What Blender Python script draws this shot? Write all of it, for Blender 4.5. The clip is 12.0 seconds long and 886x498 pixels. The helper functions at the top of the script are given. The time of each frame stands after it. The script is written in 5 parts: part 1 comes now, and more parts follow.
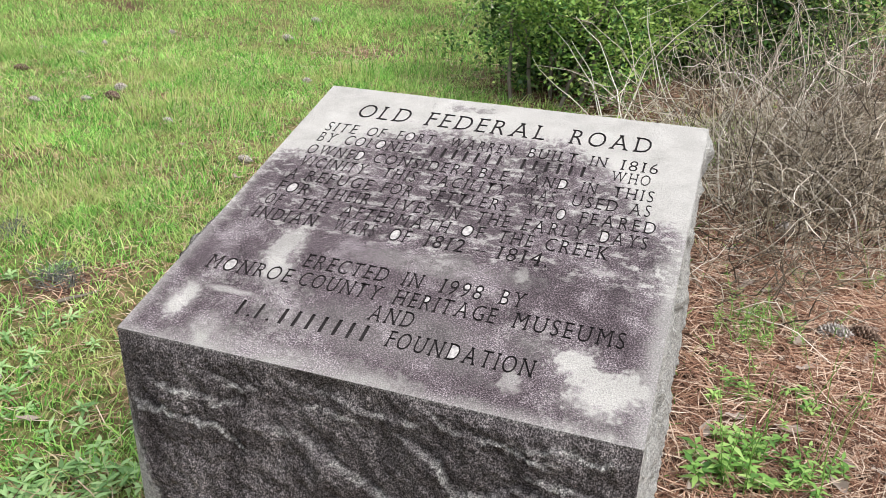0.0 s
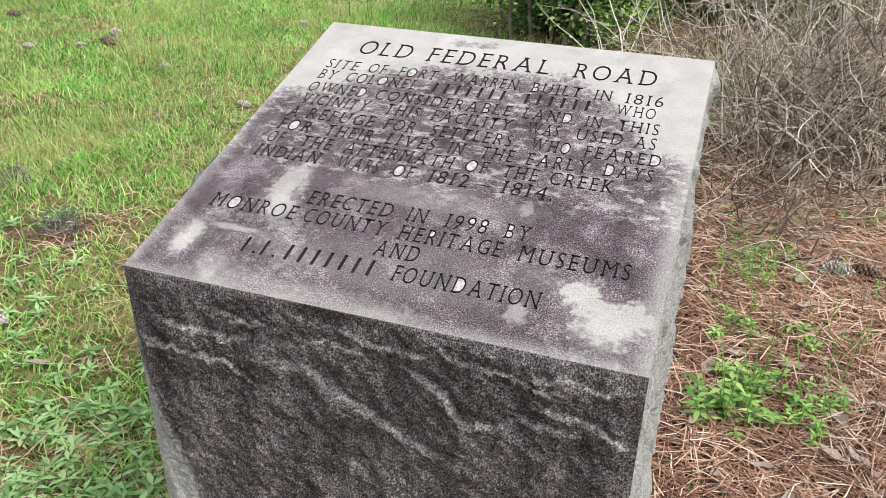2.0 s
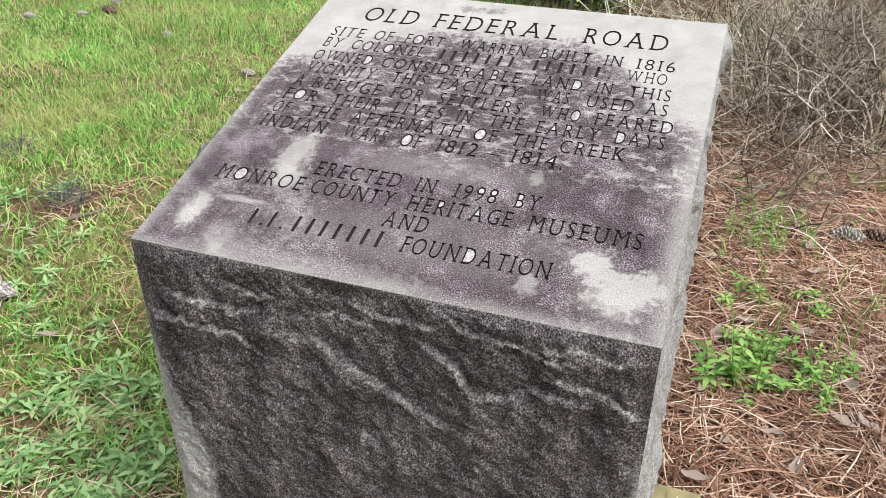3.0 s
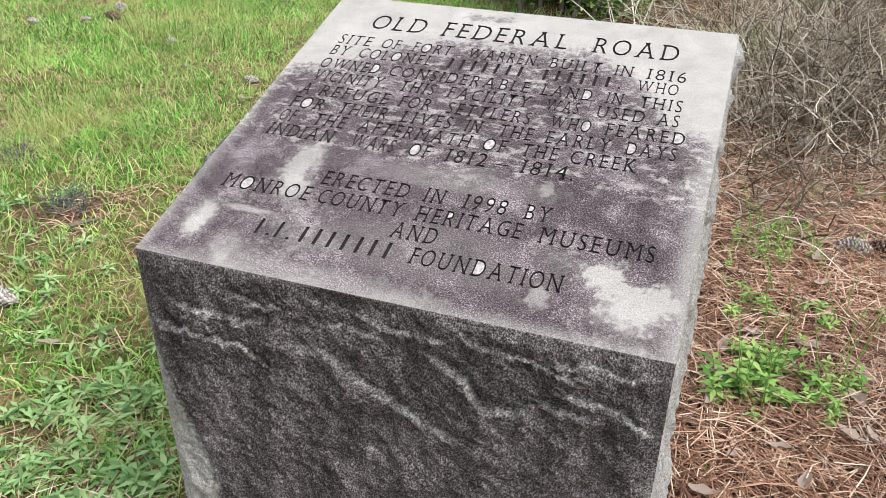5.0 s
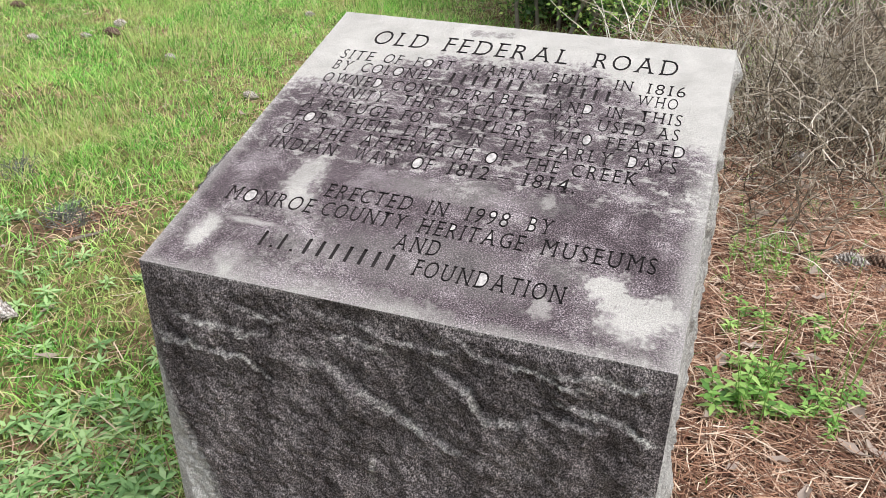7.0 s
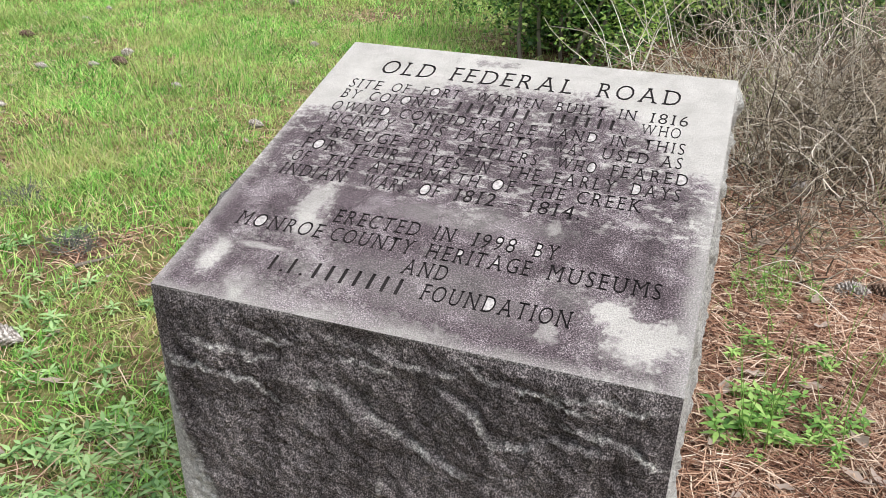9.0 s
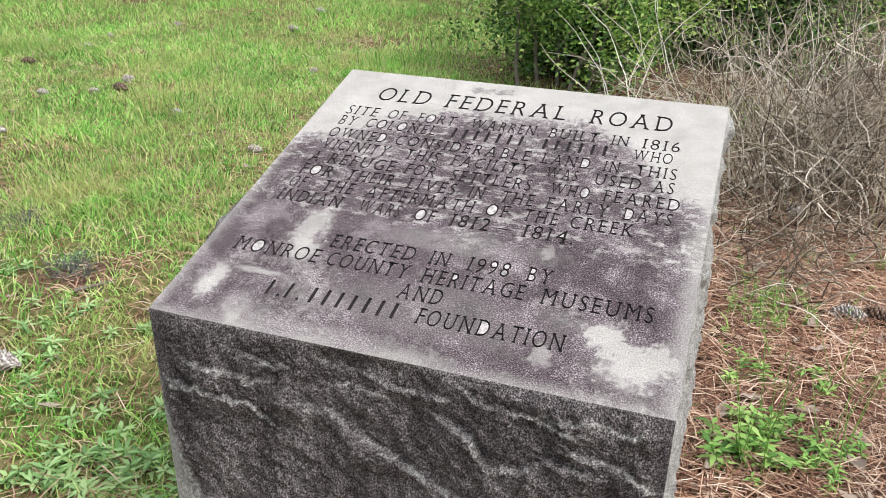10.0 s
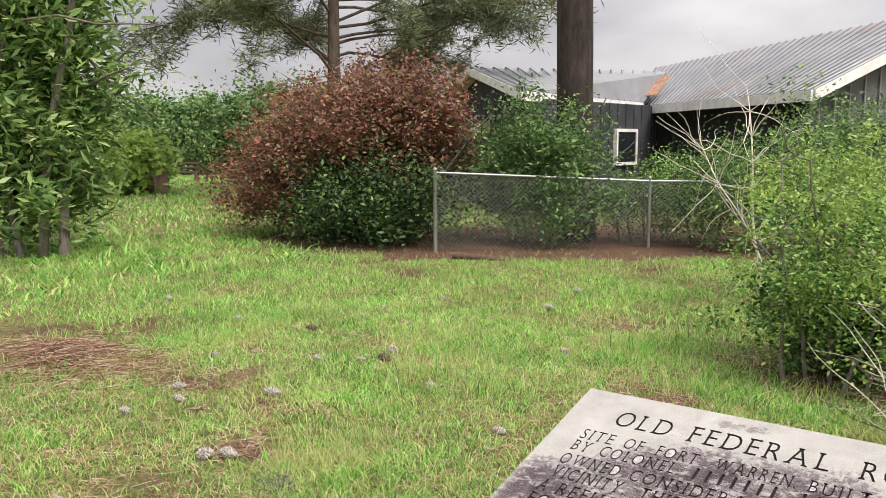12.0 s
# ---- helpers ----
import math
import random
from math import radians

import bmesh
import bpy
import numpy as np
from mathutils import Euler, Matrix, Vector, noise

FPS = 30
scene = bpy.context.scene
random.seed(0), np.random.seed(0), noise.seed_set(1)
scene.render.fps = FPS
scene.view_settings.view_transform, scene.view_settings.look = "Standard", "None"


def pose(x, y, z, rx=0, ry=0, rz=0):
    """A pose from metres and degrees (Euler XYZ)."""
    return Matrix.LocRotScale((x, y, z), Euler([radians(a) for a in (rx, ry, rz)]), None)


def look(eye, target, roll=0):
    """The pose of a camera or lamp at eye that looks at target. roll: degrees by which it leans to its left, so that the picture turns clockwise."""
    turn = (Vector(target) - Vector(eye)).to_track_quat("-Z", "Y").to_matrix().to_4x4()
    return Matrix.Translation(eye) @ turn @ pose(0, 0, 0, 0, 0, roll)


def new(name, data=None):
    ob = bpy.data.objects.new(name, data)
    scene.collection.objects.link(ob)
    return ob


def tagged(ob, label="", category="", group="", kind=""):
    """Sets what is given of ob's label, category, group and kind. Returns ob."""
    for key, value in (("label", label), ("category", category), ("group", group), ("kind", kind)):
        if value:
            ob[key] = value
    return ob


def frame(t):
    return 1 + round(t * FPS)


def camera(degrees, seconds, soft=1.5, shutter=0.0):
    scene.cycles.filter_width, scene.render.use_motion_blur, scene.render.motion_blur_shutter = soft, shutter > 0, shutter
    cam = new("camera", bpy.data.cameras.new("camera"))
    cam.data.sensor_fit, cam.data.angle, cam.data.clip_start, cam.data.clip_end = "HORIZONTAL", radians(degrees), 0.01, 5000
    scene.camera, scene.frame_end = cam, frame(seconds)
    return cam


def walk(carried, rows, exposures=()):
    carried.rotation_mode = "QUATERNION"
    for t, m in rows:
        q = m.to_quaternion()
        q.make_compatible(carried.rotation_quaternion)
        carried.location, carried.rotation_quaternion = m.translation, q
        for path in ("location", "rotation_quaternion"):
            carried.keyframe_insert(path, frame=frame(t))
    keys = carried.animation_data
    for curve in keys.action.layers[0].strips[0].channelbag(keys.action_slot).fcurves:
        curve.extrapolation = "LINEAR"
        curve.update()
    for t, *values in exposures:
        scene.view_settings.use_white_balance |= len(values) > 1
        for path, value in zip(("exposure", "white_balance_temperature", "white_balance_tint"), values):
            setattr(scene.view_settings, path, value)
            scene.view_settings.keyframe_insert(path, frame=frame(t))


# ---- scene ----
cam = camera(56.6, 12.0, soft=0.6)
PATH = [
    (0, (0.431, -0.867, 1.508), (-0.168, 0.846, 0.668), 1.5),
    (0.5, (0.432, -0.874, 1.508), (-0.165, 0.839, 0.665), 1.5),
    (1, (0.434, -0.877, 1.506), (-0.159, 0.827, 0.643), 1.4),
    (1.5, (0.43, -0.88, 1.5), (-0.156, 0.806, 0.597), 1.2),
    (2, (0.428, -0.876, 1.489), (-0.152, 0.784, 0.535), 0.9),
    (2.5, (0.424, -0.87, 1.485), (-0.155, 0.764, 0.487), 0.5),
    (3, (0.419, -0.865, 1.487), (-0.161, 0.753, 0.464), 0.2),
    (5, (0.401, -0.852, 1.484), (-0.183, 0.773, 0.476), 0.5),
    (5.5, (0.395, -0.856, 1.482), (-0.188, 0.774, 0.482), 0.6),
    (6, (0.39, -0.858, 1.482), (-0.192, 0.778, 0.489), 0.6),
    (6.5, (0.392, -0.862, 1.483), (-0.189, 0.778, 0.497), 0.6),
    (7, (0.395, -0.865, 1.482), (-0.187, 0.782, 0.509), 0.7),
    (9, (0.392, -0.886, 1.486), (-0.204, 0.791, 0.574), 0.9),
    (9.5, (0.397, -0.891, 1.488), (-0.197, 0.798, 0.595), 0.9),
    (10, (0.403, -0.897, 1.494), (-0.201, 0.805, 0.634), 0.8),
    (10.5, (0.408, -0.898, 1.503), (-0.238, 0.818, 0.704), 0.5),
    (11, (0.397, -0.894, 1.509), (-0.328, 0.829, 0.798), 0.0),
    (11.5, (0.371, -0.895, 1.547), (-0.56, 0.801, 1.04), -0.6),
    (12, (0.407, -0.82, 1.591), (-0.806, 0.751, 1.341), -0.3),
]
EXPOSURES = [(0.0, 0.44, 6400, 14), (11.3, 0.44, 6400, 14), (12.0, 0.42, 6850, 16)]
walk(cam, [(t, look(eye, target, roll)) for t, eye, target, roll in PATH], EXPOSURES)

# ---------------------------------------------------------------- light
world = bpy.data.worlds.new("world")
scene.world = world
world.use_nodes = True
wn = world.node_tree
wn.nodes.clear()
w_out = wn.nodes.new("ShaderNodeOutputWorld")
w_bg = wn.nodes.new("ShaderNodeBackground")
w_sky = wn.nodes.new("ShaderNodeTexSky")
w_sky.sky_type, w_sky.sun_disc = "NISHITA", False
w_sky.sun_elevation, w_sky.sun_rotation = radians(51), radians(106)
w_map = wn.nodes.new("ShaderNodeMapping")
w_map.inputs["Scale"].default_value = (1, 1, 2.6)
w_co = wn.nodes.new("ShaderNodeTexCoord")
w_noise = wn.nodes.new("ShaderNodeTexNoise")
w_noise.inputs["Scale"].default_value, w_noise.inputs["Detail"].default_value = 2.2, 6
w_ramp = wn.nodes.new("ShaderNodeValToRGB")
w_ramp.color_ramp.elements[0].position, w_ramp.color_ramp.elements[0].color = 0.38, (5.6, 5.85, 6.3, 1)
w_ramp.color_ramp.elements[1].position, w_ramp.color_ramp.elements[1].color = 0.64, (10.6, 10.8, 11.1, 1)
w_mix = wn.nodes.new("ShaderNodeMix")
w_mix.data_type = "RGBA"
w_mix.inputs[0].default_value = 0.9
wn.links.new(w_co.outputs["Generated"], w_map.inputs[0])
wn.links.new(w_map.outputs[0], w_noise.inputs["Vector"])
wn.links.new(w_noise.outputs[0], w_ramp.inputs[0])
wn.links.new(w_sky.outputs[0], w_mix.inputs[6])
wn.links.new(w_ramp.outputs[0], w_mix.inputs[7])
w_sep = wn.nodes.new("ShaderNodeSeparateXYZ")
w_high = wn.nodes.new("ShaderNodeMapRange")
w_high.inputs["To Min"].default_value, w_high.inputs["To Max"].default_value = 0.66, 1.65
w_scale = wn.nodes.new("ShaderNodeVectorMath")
w_scale.operation = "SCALE"
wn.links.new(w_co.outputs["Generated"], w_sep.inputs[0])
wn.links.new(w_sep.outputs[2], w_high.inputs["Value"])
wn.links.new(w_mix.outputs[2], w_scale.inputs[0])
wn.links.new(w_high.outputs[0], w_scale.inputs["Scale"])
wn.links.new(w_scale.outputs[0], w_bg.inputs[0])
wn.links.new(w_bg.outputs[0], w_out.inputs[0])
w_bg.inputs[1].default_value = 0.082

sun = new("sun", bpy.data.lights.new("sun", "SUN"))
sun.data.energy, sun.data.angle, sun.data.color = 2.85, radians(26), (1.0, 0.965, 0.91)
SUN_AZ, SUN_EL = radians(106), radians(51)
sun.matrix_world = look((8 * math.sin(SUN_AZ), 8 * math.cos(SUN_AZ), 8 * math.tan(SUN_EL)), (0, 0, 0))


# ---------------------------------------------------------------- materials
class Mat:
    """A node material, with short calls for its nodes."""

    def __init__(self, name, rough=0.8, spec=0.3, metal=0.0):
        self.m = bpy.data.materials.new(name)
        self.m.use_nodes = True
        self.t = self.m.node_tree
        self.b = self.t.nodes["Principled BSDF"]
        self.b.inputs["Roughness"].default_value = rough
        self.b.inputs["Specular IOR Level"].default_value = spec
        self.b.inputs["Metallic"].default_value = metal
        self.co = None

    def n(self, kind, **ins):
        node = self.t.nodes.new("ShaderNode" + kind)
        for k, v in ins.items():
            self.set(node.inputs[k.replace("_", " ")], v)
        return node

    def set(self, socket, v):
        if isinstance(v, bpy.types.NodeSocket):
            self.t.links.new(v, socket)
        else:
            socket.default_value = v

    def coords(self):
        if self.co is None:
            self.co = self.t.nodes.new("ShaderNodeTexCoord")
        return self.co.outputs["Object"]

    def noise(self, scale, detail=4.0, rough=0.6, stretch=None, warp=0.0):
        v = self.coords()
        if stretch:
            mp = self.n("Mapping", Scale=stretch)
            self.t.links.new(v, mp.inputs["Vector"])
            v = mp.outputs[0]
        return self.n("TexNoise", Vector=v, Scale=scale, Detail=detail, Roughness=rough, Distortion=warp).outputs[0]

    def ramp(self, fac, *stops):
        node = self.n("ValToRGB", Fac=fac)
        e = node.color_ramp.elements
        while len(e) < len(stops):
            e.new(0.5)
        for el, (p, c) in zip(e, stops):
            el.position = p
            el.color = (*c, 1) if isinstance(c, tuple) else (c, c, c, 1)
        return node.outputs[0]

    def mix(self, fac, a, b, mode="MIX"):
        node = self.t.nodes.new("ShaderNodeMix")
        node.data_type, node.blend_type = "RGBA", mode
        for i, v in ((0, fac), (6, a), (7, b)):
            self.set(node.inputs[i], (*v, 1) if isinstance(v, tuple) and len(v) == 3 else v)
        return node.outputs[2]

    def math(self, op, a, b=0.0, c=0.0):
        node = self.t.nodes.new("ShaderNodeMath")
        node.operation = op
        for i, v in enumerate((a, b, c)):
            self.set(node.inputs[i], v)
        return node.outputs[0]

    def attr(self, name):
        node = self.t.nodes.new("ShaderNodeAttribute")
        node.attribute_name = name
        return node.outputs["Fac"]

    def island(self):
        return self.t.nodes.new("ShaderNodeNewGeometry").outputs["Random Per Island"]

    def obj_random(self):
        return self.t.nodes.new("ShaderNodeObjectInfo").outputs["Random"]

    def color(self, c):
        self.set(self.b.inputs["Base Color"], (*c, 1) if isinstance(c, tuple) else c)
        return self

    def bump(self, height, strength=0.5, dist=0.01):
        self.t.links.new(self.n("Bump", Height=height, Strength=strength, Distance=dist).outputs[0], self.b.inputs["Normal"])
        return self

    def thin(self, c, weight=0.35):
        """Leaves let some light through."""
        tr = self.t.nodes.new("ShaderNodeBsdfTranslucent")
        self.set(tr.inputs[0], c)
        mx = self.t.nodes.new("ShaderNodeMixShader")
        mx.inputs[0].default_value = weight
        self.t.links.new(self.b.outputs[0], mx.inputs[1])
        self.t.links.new(tr.outputs[0], mx.inputs[2])
        self.t.links.new(mx.outputs[0], self.t.nodes["Material Output"].inputs[0])
        return self


def leaf_mat(name, *stops, rough=0.5, spec=0.35, weight=0.35, dry=None):
    m = Mat(name, rough, spec)
    c = m.ramp(m.island(), *stops)
    patch = m.ramp(m.noise(1.3, 3), (0.3, 0.75), (0.7, 1.2))
    c = m.mix(1.0, c, patch, "MULTIPLY")
    if dry:
        c = m.mix(m.ramp(m.noise(1.7, 6, 0.7), (0.46, 0.0), (0.64, 0.55)), c, dry)
    m.color(c).thin(c, weight)
    return m.m


def bark_mat(name, dark, light, scale=14.0, strength=0.8):
    m = Mat(name, 0.9, 0.2)
    a = m.noise(scale, 6, 0.65, (1, 1, 0.25))
    m.color(m.ramp(a, (0.3, dark), (0.7, light))).bump(a, strength, 0.02)
    return m.m


def plain_mat(name, c, rough=0.6, vary=0.25, scale=6.0, metal=0.0, spec=0.3, bump=0.1):
    m = Mat(name, rough, spec, metal)
    a = m.noise(scale, 5)
    lo, hi = tuple(v * (1 - vary) for v in c), tuple(min(1, v * (1 + vary)) for v in c)
    m.color(m.ramp(a, (0.3, lo), (0.7, hi))).bump(m.noise(scale * 12, 3), bump, 0.004)
    return m.m


def blotch(m, x, y, rx, ry, soft=0.5, ripple=None):
    """1 inside an uneven patch round (x, y) of the stone's face, 0 outside."""
    sep = m.n("SeparateXYZ", Vector=m.coords())
    dx = m.math("DIVIDE", m.math("SUBTRACT", sep.outputs[0], x), rx)
    dy = m.math("DIVIDE", m.math("SUBTRACT", sep.outputs[1], y), ry)
    d = m.math("SQRT", m.math("ADD", m.math("MULTIPLY", dx, dx), m.math("MULTIPLY", dy, dy)))
    d = m.math("ADD", d, m.math("MULTIPLY", m.math("SUBTRACT", ripple, 0.5), 9.0))
    node = m.n("MapRange", Value=d)
    for i, v in ((1, 1 - soft), (2, 1 + soft), (3, 1.0), (4, 0.0)):
        node.inputs[i].default_value = v
    return node.outputs[0]


def face_material():
    """Dressed sandy granite: pale where clean, brown-black where weathered."""
    m = Mat("dressed_stone", 0.85, 0.25)
    grain = m.noise(400, 2, 0.8)
    fine = m.noise(75, 6, 0.8)
    mid = m.noise(13, 8, 0.72, warp=0.3)
    big = m.noise(5, 5, 0.6)
    pale = m.mix(1.0, m.ramp(mid, (0.3, (0.40, 0.39, 0.36)), (0.7, (0.60, 0.59, 0.55))), m.ramp(grain, (0.36, 0.74), (0.60, 1.12)), "MULTIPLY")
    dark = m.ramp(mid, (0.36, (0.058, 0.045, 0.050)), (0.5, (0.116, 0.093, 0.101)), (0.64, (0.26, 0.228, 0.238)))
    dark = m.mix(1.0, dark, m.ramp(grain, (0.38, 0.25), (0.52, 0.85), (0.64, 2.6)), "MULTIPLY")
    sep = m.n("SeparateXYZ", Vector=m.coords())
    x, y = sep.outputs[0], sep.outputs[1]
    # the weathered film ends in a wavering line round the heading, far lower near both edges
    line = m.ramp(m.math("ADD", x, 0.5), (0.10, 0.50), (0.20, 0.55), (0.30, 0.63), (0.42, 0.66), (0.66, 0.66), (0.73, 0.615), (0.81, 0.51), (0.84, 0.46), (0.90, 0.45))
    edge = m.math("SUBTRACT", line, y)
    edge = m.math("ADD", edge, m.math("MULTIPLY", m.math("SUBTRACT", mid, 0.5), 0.20))
    edge = m.math("ADD", edge, m.math("MULTIPLY", m.math("SUBTRACT", fine, 0.5), 0.26))
    edge = m.math("ADD", edge, m.math("MULTIPLY", m.math("SUBTRACT", grain, 0.5), 0.14))
    film = m.n("MapRange", Value=edge)
    film.inputs[1].default_value, film.inputs[2].default_value = -0.008, 0.022
    film = film.outputs[0]
    # worn rims
    rim = m.math("MINIMUM", m.math("ADD", m.math("SUBTRACT", 0.4, x), m.math("MULTIPLY", m.math("SUBTRACT", mid, 0.5), 0.12)),
                 m.math("ADD", m.math("ADD", y, 0.012), m.math("MULTIPLY", m.math("SUBTRACT", mid, 0.5), 0.08)))
    rim = m.math("MINIMUM", rim, m.math("ADD", m.math("ADD", x, 0.412), m.math("MULTIPLY", m.math("SUBTRACT", fine, 0.5), 0.06)))
    film = m.math("MULTIPLY", film, m.ramp(rim, (0.006, 0.4), (0.034, 1.0)))
    # bare patches
    speckle = m.math("ADD", m.math("ADD", m.math("MULTIPLY", mid, 0.5), m.math("MULTIPLY", fine, 0.35)), m.math("MULTIPLY", grain, 0.15))
    for px, py, rx, ry, k in ((0.285, 0.118, 0.030, 0.030, 1.0), (0.335, 0.075, 0.046, 0.036, 1.0), (-0.338, 0.078, 0.018, 0.040, 0.95), (-0.235, 0.245, 0.026, 0.05, 0.75),
                              (-0.225, 0.19, 0.026, 0.026, 0.6), (-0.27, 0.045, 0.026, 0.026, 0.4), (0.02, 0.262, 0.12, 0.025, 0.22), (0.21, 0.06, 0.014, 0.016, 0.5), (0.168, 0.278, 0.007, 0.014, 0.4),
                              (0.03, 0.10, 0.16, 0.05, 0.16), (-0.12, 0.02, 0.18, 0.018, 0.25), (0.29, 0.315, 0.026, 0.008, 0.5), (-0.265, 0.122, 0.04, 0.006, 0.6)):
        film = m.math("SUBTRACT", film, m.math("MULTIPLY", blotch(m, px, py, rx * 0.98, ry * 0.98, 0.3, speckle), k))
    film = m.math("SUBTRACT", film, m.ramp(m.math("ADD", m.math("MULTIPLY", big, 0.5), m.math("MULTIPLY", fine, 0.5)), (0.52, 0.0), (0.60, 0.42)))
    # washed streaks between the lettered lines
    rows = m.ramp(y, (0.27, 0.0), (0.30, 1.0), (0.62, 1.0), (0.68, 0.0))
    wash = m.math("ADD", m.math("MULTIPLY", m.noise(44, 5, 0.7, (0.7, 1.3, 1.0)), 0.75), m.math("MULTIPLY", fine, 0.25))
    film = m.math("SUBTRACT", film, m.math("MULTIPLY", m.ramp(wash, (0.52, 0.0), (0.58, 0.58)), rows))
    # dark specks on the pale band
    film = m.math("ADD", film, m.math("MULTIPLY", blotch(m, -0.085, 0.745, 0.05, 0.012, 0.3, speckle), 0.6))
    film = m.math("ADD", film, m.ramp(m.math("MULTIPLY", m.noise(26, 6, 0.75), m.noise(7, 3)), (0.36, 0.0), (0.45, 0.7)))
    film = m.n("Clamp", Value=film).outputs[0]
    m.color(m.mix(film, pale, dark))
    m.bump(m.math("ADD", m.math("MULTIPLY", grain, 0.9), fine), 0.9, 0.0035)
    return m.m


def rough_material():
    """Rock-faced sides: dark weathered film, pale near the ground, with caught light painted along chipped ledges."""
    m = Mat("rock_face", 0.92, 0.2)
    grain, fine, mid = m.noise(420, 2, 0.8, (1.0, 1.0, 0.8)), m.noise(110, 5, 0.8, (0.8, 0.8, 1.3)), m.noise(7, 7, 0.7, (1.8, 1.8, 0.6))
    dark = m.ramp(mid, (0.36, (0.082, 0.072, 0.073)), (0.5, (0.145, 0.131, 0.132)), (0.64, (0.25, 0.23, 0.23)))
    dark = m.mix(1.0, dark, m.ramp(grain, (0.38, 0.22), (0.50, 0.75), (0.64, 2.6)), "MULTIPLY")
    dark = m.mix(1.0, dark, m.ramp(fine, (0.36, 0.62), (0.62, 1.36)), "MULTIPLY")
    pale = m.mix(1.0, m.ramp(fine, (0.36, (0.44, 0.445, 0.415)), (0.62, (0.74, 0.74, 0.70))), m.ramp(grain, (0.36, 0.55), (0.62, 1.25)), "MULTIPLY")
    chip_light = m.math("MULTIPLY", m.attr("chip_light"), m.ramp(m.math("ADD", m.math("MULTIPLY", fine, 0.6), m.math("MULTIPLY", grain, 0.4)), (0.40, 0.1), (0.56, 1.0)))
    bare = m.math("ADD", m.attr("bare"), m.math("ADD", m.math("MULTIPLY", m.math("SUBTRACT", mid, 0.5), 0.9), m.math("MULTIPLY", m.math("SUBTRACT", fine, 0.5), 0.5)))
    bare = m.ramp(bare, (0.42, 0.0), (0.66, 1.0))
    m.color(m.mix(m.math("MAXIMUM", chip_light, bare), dark, pale))
    m.bump(m.math("ADD", m.math("MULTIPLY", grain, 0.8), fine), 1.0, 0.009)
    return m.m


def ground_material():
    m = Mat("ground", 0.95, 0.1)
    a, b, c = m.noise(16, 8, 0.8), m.noise(70, 5, 0.7), m.noise(1.1, 4)
    turf = m.ramp(a, (0.40, (0.045, 0.05, 0.018)), (0.5, (0.20, 0.175, 0.07)), (0.62, (0.48, 0.38, 0.22)))
    turf = m.mix(m.ramp(c, (0.4, 0.0), (0.7, 0.6)), turf, (0.07, 0.13, 0.025))
    straw = m.ramp(b, (0.38, (0.022, 0.013, 0.009)), (0.5, (0.115, 0.066, 0.044)), (0.64, (0.34, 0.22, 0.15)))
    f = m.math("ADD", m.attr("litter"), m.math("MULTIPLY", m.math("SUBTRACT", a, 0.5), 0.8))
    m.color(m.mix(m.ramp(f, (0.4, 0.0), (0.6, 1.0)), turf, straw)).bump(b, 0.8, 0.02)
    return m.m


M_FACE, M_ROUGH, M_GROUND = face_material(), rough_material(), ground_material()
M_CUT = plain_mat("letter_cut", (0.022, 0.019, 0.019), 0.95, 0.4, 40)
M_CLEAN = plain_mat("clean_stone", (0.38, 0.365, 0.35), 0.85, 0.55, 110)
M_GRASS = leaf_mat("grass", (0.0, (0.04, 0.14, 0.016)), (0.25, (0.15, 0.44, 0.065)), (0.6, (0.38, 0.76, 0.17)), (0.80, (0.68, 0.84, 0.30)), (0.90, (0.66, 0.54, 0.30)), (1.0, (0.82, 0.74, 0.50)), weight=0.45, dry=(0.64, 0.56, 0.26))
M_LAWN = leaf_mat("lawn_blade", (0.0, (0.04, 0.15, 0.018)), (0.25, (0.15, 0.45, 0.065)), (0.65, (0.37, 0.77, 0.17)), (0.9, (0.66, 0.84, 0.29)), (1.0, (0.78, 0.72, 0.42)), weight=0.45, dry=(0.62, 0.60, 0.26))
M_NEEDLE = leaf_mat("pine_straw", (0.0, (0.075, 0.032, 0.02)), (0.35, (0.26, 0.130, 0.078)), (0.65, (0.47, 0.285, 0.185)), (0.85, (0.66, 0.49, 0.36)), (1.0, (0.80, 0.68, 0.54)), rough=0.7, weight=0.1)
M_DRYLEAF = leaf_mat("dry_leaf", (0.0, (0.12, 0.085, 0.065)), (0.5, (0.33, 0.26, 0.21)), (1.0, (0.62, 0.56, 0.5)), rough=0.8, weight=0.15)
M_HERB = leaf_mat("herb_leaf", (0.0, (0.09, 0.23, 0.045)), (0.6, (0.26, 0.50, 0.11)), (1.0, (0.48, 0.68, 0.22)))
M_EVER = leaf_mat("evergreen_leaf", (0.0, (0.03, 0.09, 0.02)), (0.4, (0.13, 0.30, 0.07)), (0.75, (0.31, 0.52, 0.12)), (1.0, (0.56, 0.70, 0.22)), rough=0.38, weight=0.25)
M_PRIVET = leaf_mat("young_leaf", (0.0, (0.18, 0.32, 0.06)), (0.6, (0.34, 0.5, 0.11)), (1.0, (0.5, 0.62, 0.2)), weight=0.4)
M_RED = leaf_mat("red_leaf", (0.0, (0.10, 0.055, 0.04)), (0.3, (0.24, 0.10, 0.075)), (0.6, (0.42, 0.17, 0.12)), (0.78, (0.19, 0.20, 0.08)), (1.0, (0.50, 0.34, 0.22)), weight=0.3)
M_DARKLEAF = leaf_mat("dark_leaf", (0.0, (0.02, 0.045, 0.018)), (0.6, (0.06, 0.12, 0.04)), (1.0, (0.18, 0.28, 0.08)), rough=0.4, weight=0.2)
